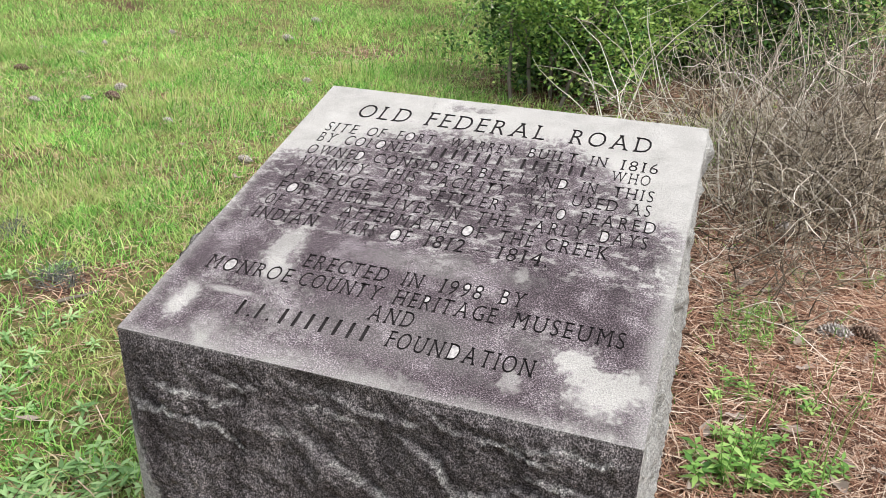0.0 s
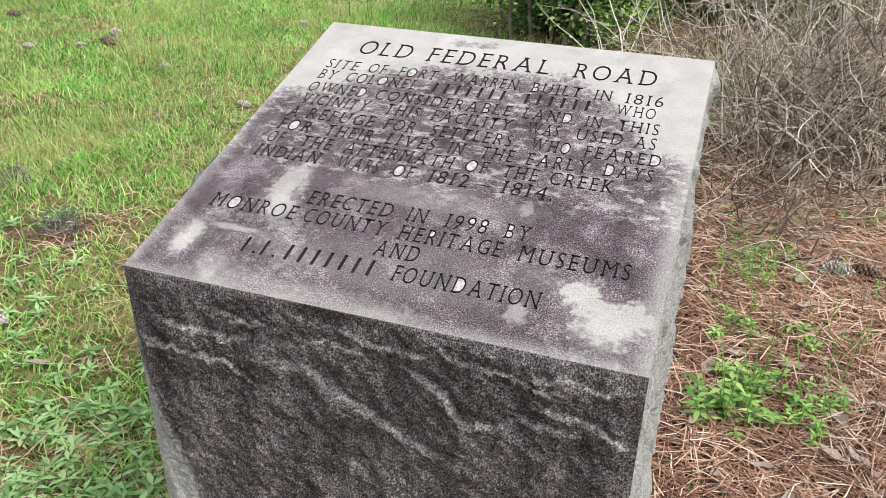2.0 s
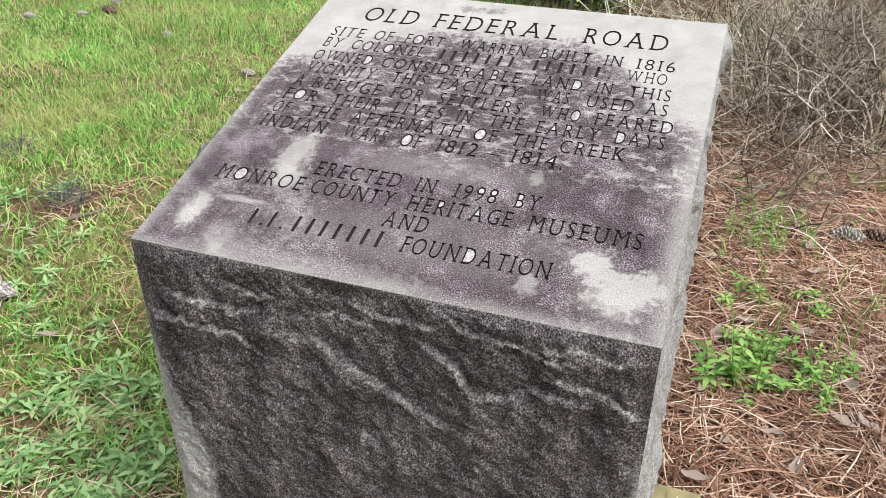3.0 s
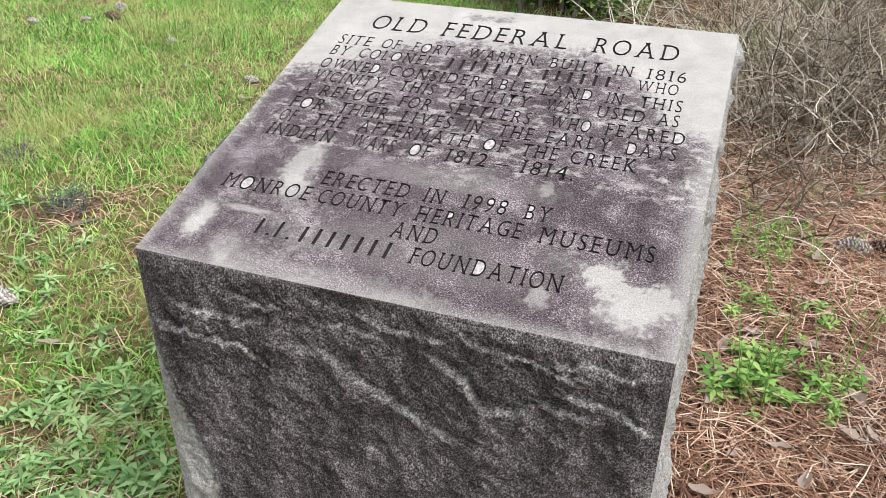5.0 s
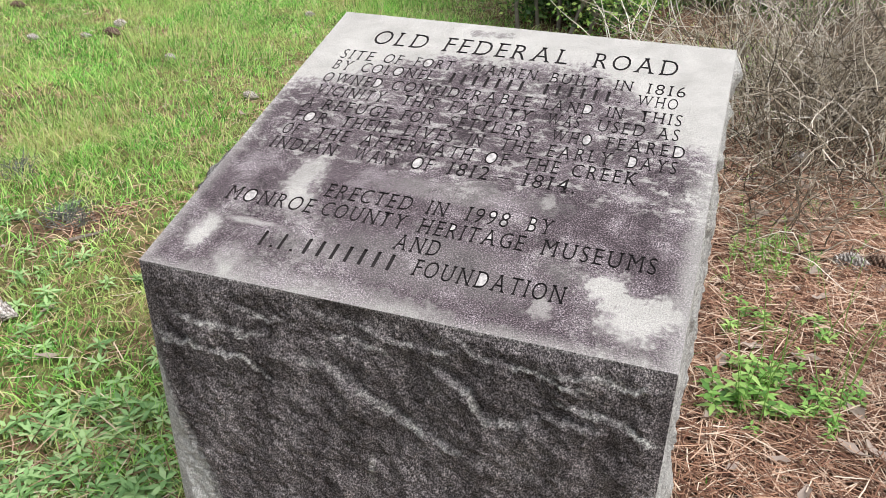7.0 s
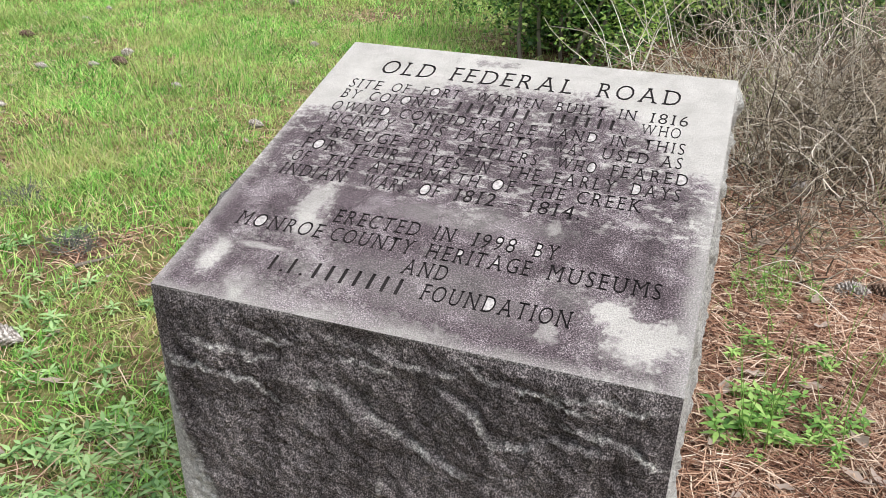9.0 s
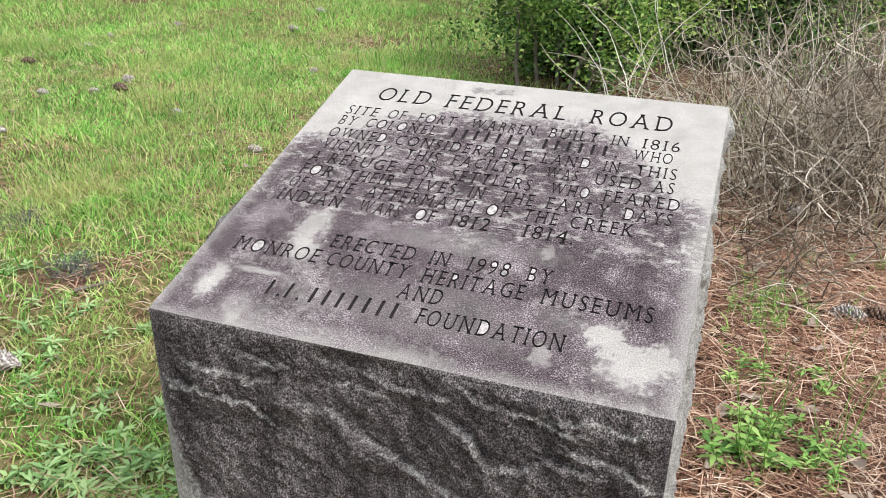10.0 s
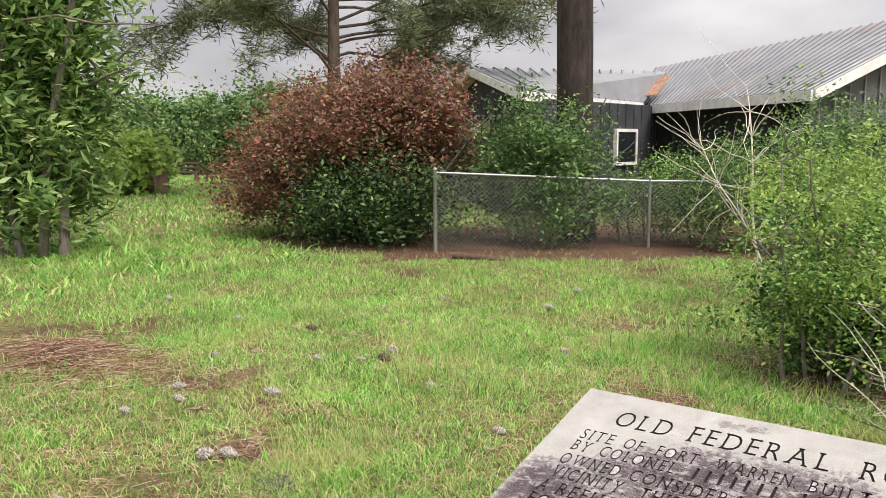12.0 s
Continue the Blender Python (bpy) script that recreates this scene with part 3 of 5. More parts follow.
def glyph(ch):
    """Corners and triangles of one letter, its left foot at the origin, capitals 1 high; and its width."""
    if ch not in GLYPHS:
        if ch == "#":
            v, t = np.array([(0.0, 0.0), (0.15, 0.0), (0.15, 1.0), (0.0, 1.0)]), [(0, 1, 2), (0, 2, 3)]
        else:
            cu = bpy.data.curves.new("glyph", "FONT")
            cu.body, cu.resolution_u, cu.fill_mode, cu.offset = ch, 3, "FRONT", (0.0 if ch in "24K" else -0.007)
            ob = new("glyph", cu)
            dg = bpy.context.evaluated_depsgraph_get()
            ev = ob.evaluated_get(dg)
            bm = bmesh.new()
            bm.from_mesh(ev.to_mesh())
            bmesh.ops.remove_doubles(bm, verts=bm.verts, dist=2e-5)
            bmesh.ops.triangulate(bm, faces=bm.faces)
            bm.verts.ensure_lookup_table()
            bm.verts.index_update()
            for f in bm.faces:
                f.normal_update()
            v = np.array([(w.co.x, w.co.y) for w in bm.verts]) / CAP
            t = [tuple(w.index for w in (f.verts if f.normal.z > 0 else f.verts[:][::-1])) for f in bm.faces]
            bm.free()
            ev.to_mesh_clear()
            bpy.data.objects.remove(ob)
            if CAP != 1.0:
                v, t = with_serifs(v, t)
            v[:, 0] -= v[:, 0].min()
        GLYPHS[ch] = (v, t, v[:, 0].max() + (0.2 if ch == "#" else 0.0))
    return GLYPHS[ch]


CAP = 1.0
CAP = glyph("H")[0][:, 1].max()
GLYPHS.clear()
# baseline up the slope, height of capitals, then words with their ends across (# stands for a letter that is only a bar)
LINES = [
    (0.076, 0.033, ("#.#.", -0.237, -0.178), ("#######", -0.162, -0.013), ("FOUNDATION", 0.014, 0.236)),
    (0.120, 0.033, ("AND", -0.033, 0.038)),
    (0.162, 0.033, ("MONROE", -0.346, -0.190), ("COUNTY", -0.174, -0.032), ("HERITAGE", -0.010, 0.155), ("MUSEUMS", 0.181, 0.346)),
    (0.205, 0.033, ("ERECTED", -0.187, -0.038), ("IN", -0.012, 0.021), ("1998", 0.052, 0.120), ("BY", 0.148, 0.188)),
    (0.305, 0.033, ("INDIAN", -0.340, -0.216), ("WARS", -0.182, -0.104), ("OF", -0.077, -0.040), ("1812", -0.012, 0.057), ("\u2014", 0.073, 0.096), ("1814.", 0.114, 0.199)),
    (0.346, 0.033, ("OF", -0.338, -0.308), ("THE", -0.271, -0.211), ("AFTERMATH", -0.186, 0.017), ("OF", 0.038, 0.077), ("THE", 0.104, 0.163), ("CREEK", 0.184, 0.289)),
    (0.387, 0.033, ("FOR", -0.337, -0.272), ("THEIR", -0.241, -0.149), ("LIVES", -0.122, -0.031), ("IN", -0.005, 0.022), ("THE", 0.053, 0.111), ("EARLY", 0.133, 0.240), ("DAYS", 0.263, 0.342)),
    (0.429, 0.033, ("A", -0.337, -0.317), ("REFUGE", -0.299, -0.164), ("FOR", -0.143, -0.083), ("SETTLERS", -0.053, 0.096), ("WHO", 0.129, 0.198), ("FEARED", 0.222, 0.349)),
    (0.474, 0.033, ("VICINITY.", -0.334, -0.186), ("THIS", -0.159, -0.093), ("FACILITY", -0.067, 0.083), ("WAS", 0.111, 0.168), ("USED", 0.198, 0.278), ("AS", 0.298, 0.334)),
    (0.516, 0.033, ("OWNED", -0.338, -0.218), ("CONSIDERABLE", -0.196, 0.070), ("LAND.", 0.093, 0.189), ("IN", 0.206, 0.235), ("THIS", 0.263, 0.333)),
    (0.562, 0.033, ("BY", -0.338, -0.300), ("COLONEL", -0.278, -0.130), ("#######", -0.096, 0.050), ("######.", 0.084, 0.224), ("WHO", 0.250, 0.320)),
    (0.602, 0.033, ("SITE", -0.338, -0.270), ("OF", -0.247, -0.210), ("FORT", -0.183, -0.104), ("WARREN.", -0.072, 0.067), ("BUILT", 0.085, 0.179), ("IN", 0.204, 0.236), ("1816", 0.261, 0.328)),
    (0.666, 0.052, ("OLD", -0.297, -0.183), ("FEDERAL", -0.147, 0.103), ("ROAD", 0.150, 0.305)),
]
CUTS = [0.0] + [(a[0] + a[1] + b[0]) / 2 for a, b in zip(LINES, LINES[1:])] + [SLOPE]
TOP = pose(0, 0, FRONT_Z, math.degrees(math.atan2(BACK_Z - FRONT_Z, DEEP)))
face_v, face_t = [], []
pick = random.Random(5)
for (base, cap, *words), lo, hi in zip(LINES, CUTS, CUTS[1:]):
    gap, placed = 0.27, []
    for word, left, right in words:
        full = sum(glyph(ch)[2] + gap for ch in word) - gap
        scale_x, x = (right - left) / full, left
        for ch in word:
            placed.append((ch, x, scale_x))
            x += (glyph(ch)[2] + gap) * scale_x
    line_part = empty("inscription_line")
    line_part.parent, line_part.matrix_basis = marker, TOP
    line_part["label"] = "engraved capital letters, cut surfaces dark"
    # each letter is cut from a cell of its own; the rest of the strip is plain
    bounds = [placed[0][1] - 0.006]
    for (ch, cx, sx), (_, nx, _) in zip(placed, placed[1:]):
        bounds.append((cx + glyph(ch)[2] * sx + nx) / 2)
    bounds.append(words[-1][2] + 0.006)
    for x0, x1 in ((-HALF, bounds[0]), (bounds[-1], HALF)):
        o = len(face_v)
        face_v += [(x0, lo, 0), (x1, lo, 0), (x1, hi, 0), (x0, hi, 0)]
        face_t += [(o, o + 1, o + 2), (o, o + 2, o + 3)]
    for (ch, cx, wide), x0, x1 in zip(placed, bounds, bounds[1:]):
        v, t, w = glyph(ch)
        for attempt in range(6):
            shake = 0.0 if attempt == 0 else 2e-5
            pts = [(cx + p[0] * wide + pick.uniform(-shake, shake), base + p[1] * cap + pick.uniform(-shake, shake)) for p in v]
            bm = bmesh.new()
            ring = [bm.verts.new((sx, sy, 0)) for sx, sy in ((x0, lo), (x1, lo), (x1, hi), (x0, hi))]
            for p, q in zip(ring, ring[1:] + ring[:1]):
                bm.edges.new((p, q))
            cut_v, cut_t = [(px, py, -0.0035) for px, py in pts], [tuple(tri) for tri in t]
            ink = sum(abs((pts[q][0] - pts[p][0]) * (pts[r][1] - pts[p][1]) - (pts[r][0] - pts[p][0]) * (pts[q][1] - pts[p][1])) for p, q, r in t) / 2
            for loop in loops_of(t):
                rim = [bm.verts.new((*pts[k], 0)) for k in loop]
                for p, q in zip(rim, rim[1:] + rim[:1]):
                    bm.edges.new((p, q))
                for p, q in zip(loop, loop[1:] + loop[:1]):
                    k = len(cut_v)
                    cut_v += [(*pts[p], -0.0035), (*pts[q], -0.0035), (*pts[q], 0.0), (*pts[p], 0.0)]
                    cut_t += [(k, k + 1, k + 2), (k, k + 2, k + 3)]
            bmesh.ops.triangle_fill(bm, edges=bm.edges[:], use_beauty=attempt % 2 == 0, normal=(0, 0, 1))
            area = sum(f.calc_area() for f in bm.faces)
            whole = (x1 - x0) * (hi - lo)
            if abs(area + ink - whole) < 0.0015 * whole:
                break
            bm.free()
            bm = None
        if bm is None:
            o = len(face_v)
            face_v += [(x0, lo, 0), (x1, lo, 0), (x1, hi, 0), (x0, hi, 0)]
            face_t += [(o, o + 1, o + 2), (o, o + 2, o + 3)]
            cut_v = [(x, y, 0.0004 if z < 0 else z) for x, y, z in cut_v]
        else:
            bm.verts.index_update()
            outer, stack = set(), [f for f in bm.faces if any(p in ring for p in f.verts)]
            while stack:
                f = stack.pop()
                if f not in outer:
                    outer.add(f)
                    stack += [g for ed in f.edges for g in ed.link_faces if g not in outer]
            clean = M_CLEAN if pick.random() < 0.42 and base < 0.65 else M_FACE
            spots, sheets = [p.co[:] for p in bm.verts], {True: [], False: []}
            for f in bm.faces:
                f.normal_update()
                ids = [p.index for p in f.verts]
                sheets[f in outer].append(ids if f.normal.z > 0 else ids[::-1])
            bm.free()
            for is_outer, faces in sheets.items():
                used = sorted({k for f in faces for k in f})
                place = {k: n for n, k in enumerate(used)}
                if is_outer:
                    face_t += [[place[k] + len(face_v) for k in f] for f in faces]
                    face_v += [spots[k] for k in used]
                elif faces:
                    under("letter_centre", tri_mesh("letter_centre", [spots[k] for k in used], [[place[k] for k in f] for f in faces], clean), line_part)
        under("letter", tri_mesh("letter", cut_v, cut_t, M_CUT), line_part)
bm = bmesh.new()
bm.from_mesh(tri_mesh("dressed_face", face_v, face_t, M_FACE))
bmesh.ops.remove_doubles(bm, verts=bm.verts, dist=1e-6)
dressed = part("dressed_face", bm, M_FACE, marker, "smooth slanted face with brown-black weathering and pale bare patches")
dressed.matrix_basis = TOP


# ---------------------------------------------------------------- plants
def line_shrub(name, stems, crowns, label, category, seed, stem_mat=None, where=(0, 0, 0)):
    """A woody plant: stems [(base, direction, length, radius, side shoots)] and crowns [(part name, places, leaf length, width, material, label)]."""
    rng = np.random.default_rng(seed)
    thing = empty(name, where)
    tagged(thing, label, category)
    off = np.asarray(where)
    for base, way, length, rad, side in stems:
        main = bent(base, way, length, 9, 0.10, rng)
        v, q = tubes([(main, np.linspace(rad, rad * 0.35, 9))], 6)
        stem = under("stem", tri_mesh("stem", v - off, q, stem_mat or M_STEM), thing)
        for _ in range(side):
            k = rng.integers(2, 9)
            d = rng.normal(size=3) + np.array([0, 0, 0.7])
            v, q = tubes([(bent(main[k], d, length * rng.uniform(0.2, 0.45), 6, 0.16, rng), np.linspace(rad * 0.4, rad * 0.12, 6))], 5)
            under("branch", tri_mesh("branch", v - off, q, stem_mat or M_STEM), stem)
    for part_name, pts, ll, lw, mat, lab in crowns:
        v, t = leaves(pts, ll, lw, rng)
        under(part_name, tri_mesh(part_name, v - off, t, mat), thing, lab)
    return thing


def R(seed):
    return np.random.default_rng(seed)


# evergreen shrubs behind the marker
# inner_foliage takes a darker leaf colour to paint the shade inside the shrub
line_shrub("evergreen_shrub", [((-1.05 + 0.12 * i, 4.75 + 0.1 * (i % 3), 0), (0.1 * (i - 2), 0.05, 1), 1.5, 0.016, 5) for i in range(5)],
           [("foliage", clumps((-0.75, 5.15, 0.66), (0.88, 0.75, 0.80), 300, 56, 0.075, R(1), 0.4), 0.040, 0.020, M_EVER, "glossy small dark green leaves"),
            ("inner_foliage", clumps((-0.7, 5.3, 0.35), (0.75, 0.55, 0.45), 170, 40, 0.09, R(201), 0.0), 0.055, 0.028, M_DARKLEAF, "inner leaves in a darker green that paints the shade inside"),
            ("young_growth", clumps((-0.45, 4.95, 0.95), (0.85, 0.7, 0.65), 250, 34, 0.06, R(2), 0.75), 0.036, 0.017, M_PRIVET, "bright yellow-green shoots")],
           "dense evergreen shrub with small glossy leaves", "shrub", 21, where=(-0.8, 5.0, 0))
# its inner leaves too are coloured dark in place of interior shade
line_shrub("evergreen_shrub", [((0.55 + 0.2 * i, 6.3, 0), (0.15 * (i - 1), 0, 1), 1.6, 0.018, 5) for i in range(4)],
           [("foliage", clumps((0.55, 6.35, 0.68), (1.1, 0.85, 0.85), 430, 52, 0.1, R(3), 0.4), 0.042, 0.021, M_EVER, "glossy small dark green leaves"),
            ("inner_foliage", clumps((0.55, 6.4, 0.4), (1.0, 0.7, 0.5), 340, 40, 0.1, R(202), 0.0), 0.06, 0.03, M_DARKLEAF, "inner leaves in a darker green that paints the shade inside"),
            ("young_growth", clumps((0.5, 6.0, 1.2), (1.0, 0.6, 0.45), 110, 28, 0.08, R(4), 0.7), 0.05, 0.022, M_PRIVET, "bright yellow-green shoots")],
           "broad evergreen shrub with yellow-green new shoots", "shrub", 22, where=(0.8, 6.3, 0))
# thin sapling with bare grey branches by the fence
line_shrub("bare_sapling", [((-2.15, 7.9, 0), (-0.05, 0, 1), 2.3, 0.016, 26), ((-2.0, 7.8, 0), (-0.35, -0.1, 1), 1.9, 0.013, 26)],
           [("foliage", clumps((-1.7, 8.0, 1.6), (0.55, 0.5, 0.7), 45, 26, 0.09, R(5), 0.4), 0.06, 0.03, M_MIDLEAF, ""),
            ("young_growth", clumps((-1.5, 7.2, 1.2), (0.8, 0.5, 0.4), 110, 26, 0.08, R(6), 0.5), 0.05, 0.022, M_PRIVET, "bright yellow-green shoots")],
           "half-bare sapling with pale grey branches", "sapling", 23, M_PALETWIG, where=(-2.1, 7.9, 0))
# red-leaved shrub at the end of the fence
line_shrub("red_leaf_shrub", [((-9.6 + 0.3 * i, 9.5, 0), (0.25 * (i - 2), 0, 1), 2.6, 0.035, 6) for i in range(5)],
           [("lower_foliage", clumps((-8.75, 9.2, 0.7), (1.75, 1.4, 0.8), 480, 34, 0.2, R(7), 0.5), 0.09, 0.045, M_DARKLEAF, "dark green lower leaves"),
            ("upper_foliage", np.concatenate([clumps((-9.7, 9.8, 1.75), (2.0, 1.7, 1.15), 720, 60, 0.17, R(8), 0.4), clumps((-10.9, 9.3, 1.0), (1.4, 1.3, 0.9), 320, 60, 0.17, R(9), 0.4), clumps((-8.3, 9.9, 1.9), (0.95, 0.9, 0.95), 220, 60, 0.17, R(10), 0.4)]), 0.085, 0.042, M_RED, "rusty red upper leaves")],
           "large rounded shrub with rusty red upper leaves", "shrub", 24, where=(-9.6, 9.5, 0))
# shrubs behind the fence
for k, (cx, cy, cz, rx, ry, rz, n, mat, ll) in enumerate(((-6.6, 10.6, 1.15, 1.5, 0.9, 1.15, 700, M_MIDLEAF, 0.12), (-4.6, 12.4, 0.8, 1.5, 0.8, 0.75, 300, M_EVER, 0.09),
                                                          (-3.2, 11.6, 0.95, 1.5, 0.8, 0.85, 320, M_MIDLEAF, 0.09), (-2.6, 13.2, 1.3, 1.3, 0.9, 1.2, 300, M_MIDLEAF, 0.1),
                                                          (-0.6, 9.3, 0.9, 1.5, 0.9, 0.8, 380, M_MIDLEAF, 0.07), (-5.5, 11.6, 0.6, 1.6, 0.6, 0.55, 240, M_DARKLEAF, 0.08))):
    line_shrub("leafy_shrub", [((cx + 0.2 * i, cy, 0), (0.2 * (i - 1), 0, 1), cz * 1.5, 0.025, 4) for i in range(3)],
               [("foliage", clumps((cx, cy, cz), (rx, ry, rz), int(n * 0.6), 55, 0.15, R(30 + k), 0.3), ll * 0.75, ll * 0.3, mat, "")],
               "leafy green shrub growing by the fence", "shrub", 40 + k, where=(cx, cy, 0))

# grey dead twigs beside the marker
rng = R(60)
lines = []
for i in range(800):
    b = np.array([rng.normal(0.92, 0.29), rng.normal(3.5, 0.42), 0.0])
    out = (b[:2] - np.array([0.82, 3.45])) * 0.8
    d = np.array([out[0] + rng.normal(0, 0.28), out[1] + rng.normal(0, 0.28) - 0.05, rng.uniform(0.5, 1.4)])
    ln = rng.uniform(0.35, 1.15)
    main = bent(b, d, ln, 9, 0.24, rng, 0.03)
    lines.append((main, np.linspace(rng.uniform(0.002, 0.0045), 0.0011, 9)))
    for _ in range(4):
        k = rng.integers(2, 9)
        lines.append((bent(main[k], rng.normal(size=3) + [0, 0, 0.5], ln * rng.uniform(0.15, 0.4), 5, 0.3, rng, 0.03), np.linspace(0.0021, 0.001, 5)))
for i in range(340):
    b = np.array([rng.uniform(0.5, 2.6), rng.uniform(1.95, 5.0), rng.uniform(0.02, 0.10)])
    lines.append((bent(b, (rng.normal(), rng.normal(), rng.normal(0, 0.12)), rng.uniform(0.15, 0.6), 7, 0.26, rng), np.linspace(rng.uniform(0.002, 0.0042), 0.0012, 7)))
for i in range(170):
    b = np.array([rng.uniform(0.46, 0.85), rng.uniform(2.0, 3.3), 0.0])
    lines.append((bent(b, (rng.normal(0, 0.6), rng.normal(-0.2, 0.6), rng.uniform(0.2, 0.9)), rng.uniform(0.2, 0.55), 7, 0.32, rng, 0.09), np.linspace(rng.uniform(0.0022, 0.004), 0.0013, 7)))
v, q = tubes([(np.column_stack([p_[:, :2], np.maximum(p_[:, 2], 0.004)]), r_) for p_, r_ in lines], 3)
dead = new("dead_brush", tri_mesh("dead_brush", v, q, M_TWIG))
tagged(dead, "tangled grey leafless dead twigs", "dead shrub", kind="stuff")
lines = []
for i in range(105):
    if i < 30:
        b, d, wander = np.array([0.25 + rng.uniform(-0.5, 0.55), 3.9 + rng.uniform(-0.3, 0.5), 0.0]), (rng.normal(-0.2, 0.4), rng.normal(0, 0.3), 1), 0.13
    elif i < 80:
        b, d, wander = np.array([rng.normal(1.0, 0.3), rng.normal(3.7, 0.4), 0.0]), (rng.normal(0.12, 0.42), rng.normal(0, 0.3), 1), 0.16
    else:
        b, d, wander = np.array([rng.uniform(1.3, 2.3), rng.uniform(2.8, 4.4), 0.0]), (rng.normal(0.3, 0.8), rng.normal(0, 0.6), rng.uniform(0.3, 0.9)), 0.30
    lines.append((bent(b, d, rng.uniform(0.5, 1.15), 10, wander, rng, 0.05), np.linspace(rng.uniform(0.003, 0.0052), 0.0015, 10)))
v, q = tubes([(np.column_stack([p_[:, :2], np.maximum(p_[:, 2], 0.006)]), r_) for p_, r_ in lines], 5)
tagged(new("dead_stalks", tri_mesh("dead_stalks", v, q, M_PALETWIG)), "long pale bare stalks arching from the ground", "dead shrub", kind="stuff")


# ---------------------------------------------------------------- fence
def wire_fence(points, heights):
    """Chain-link: posts, a top rail and woven wire between them."""
    thing = empty("chain_link_fence", (points[0][0], points[0][1], 0))
    tagged(thing, "galvanised chain-link fence with tubular top rail", "fence")
    off = np.array([points[0][0], points[0][1], 0])
    for (x, y), h in zip(points, heights):
        r = 0.032 if (x, y) == points[0] else 0.024
        rings = [(x - off[0], y - off[1], -0.1, r), (x - off[0], y - off[1], h, r), (x - off[0], y - off[1], h + 0.02, r * 1.25), (x - off[0], y - off[1], h + 0.05, r * 0.5)]
        part("post", lathe(rings, 10), M_GALV, thing, smooth=True)
    for (a, ha), (b, hb) in zip(list(zip(points, heights)), list(zip(points, heights))[1:]):
        p, q = np.array([*a, ha - 0.03]) - off, np.array([*b, hb - 0.03]) - off
        v, f = tubes([(np.linspace(p, q, 4), np.full(4, 0.019))], 8)
        under("top_rail", tri_mesh("top_rail", v, f, M_GALV), thing)
        length = np.linalg.norm((q - p)[:2])
        n, wires = int(length / 0.07), []
        for s in (1, -1):
            for i in range(-18, n + 18):
                x0, x1 = i * 0.07, i * 0.07 + s * 1.15
                ts = [t for t in np.linspace(0, 1, 24) if 0 <= x0 + (x1 - x0) * t <= length]
                if len(ts) < 2:
                    continue
                e = []
                for t in (ts[0], ts[-1]):
                    u = (x0 + (x1 - x0) * t) / length
                    base = p * (1 - u) + q * u
                    e.append(np.array([base[0], base[1], 0.03 + (base[2] - 0.05) * t]))
                wires.append((np.array(e), np.array([0.0022, 0.0022])))
        v, f = tubes(wires, 3)
        under("wire_mesh", tri_mesh("wire_mesh", v, f, M_GALV), thing, "woven diamond wire")


wire_fence([(-7.18, 8.82), (-4.81, 11.14), (-2.6, 13.3)], [1.22, 1.06, 1.0])


# ---------------------------------------------------------------- house
def slab(corners, thick):
    bm = bmesh.new()
    top = [bm.verts.new(c) for c in corners]
    low = [bm.verts.new((c[0], c[1], c[2] - thick)) for c in corners]
    n = len(top)
    bm.faces.new(top)
    bm.faces.new(low[::-1])
    for i in range(n):
        bm.faces.new((top[i], low[i], low[(i + 1) % n], top[(i + 1) % n]))
    bmesh.ops.recalc_face_normals(bm, faces=bm.faces)
    return bm


def seams(r0, r1, e0, e1, n):
    """Raised seams of a metal roof, from ridge r0-r1 down to eave e0-e1."""
    r0, r1, e0, e1 = (np.array(c) for c in (r0, r1, e0, e1))
    up = np.array([0, 0, 0.02])
    return tubes([(np.array([r0 + (r1 - r0) * t, e0 + (e1 - e0) * t]) + up, np.array([0.022, 0.022])) for t in np.linspace(0, 1, n)], 4)


HO, HA, HB = np.array([-9.6, 20.8, 0.0]), np.array([0.783, -0.622, 0.0]), np.array([0.622, 0.783, 0.0])


def hp(s, b, z):
    return HO + HA * s + HB * b + np.array([0, 0, z])


house = empty("house")
tagged(house, "single-storey grey board house with ribbed metal roof", "house")


def roof_plane(r0, r1, e0, e1, n):
    plane = part("roof", slab([r0, r1, e1, e0], 0.05), M_ROOF, house, "pale ribbed metal roofing")
    v, q = seams(r0, r1, e0, e1, n)
    under("seam", tri_mesh("seam", v, q, M_ROOF), plane)


def fascia(a, b, drop=0.2):
    a, b = np.array(a), np.array(b)
    d = np.cross(b - a, [0, 0, 1.0])
    d = d / np.linalg.norm(d) * 0.04
    part("fascia", slab([a - d, b - d, b + d, a + d], drop), M_WHITE, house, "white painted fascia board")


def wall(a, b, z0, z1, mat, battens=0.4, name="wall"):
    """An upright wall of boards with battens, from a to b in plan."""
    a, b = np.array([a[0], a[1], 0.0]), np.array([b[0], b[1], 0.0])
    d = np.cross(b - a, [0, 0, 1.0])
    d = d / np.linalg.norm(d) * 0.06
    w = part(name, slab([a - d + [0, 0, z1], b - d + [0, 0, z1], b + d + [0, 0, z1], a + d + [0, 0, z1]], z1 - z0), mat, house)
    length = np.linalg.norm(b - a)
    for t in np.arange(0.05, 1, battens / length):
        foot = a + (b - a) * t + d * 1.1
        v, q = tubes([(np.array([foot + [0, 0, z0], foot + [0, 0, z1]]), np.array([0.025, 0.025]))], 4)
        under("batten", tri_mesh("batten", v, q, mat), w)


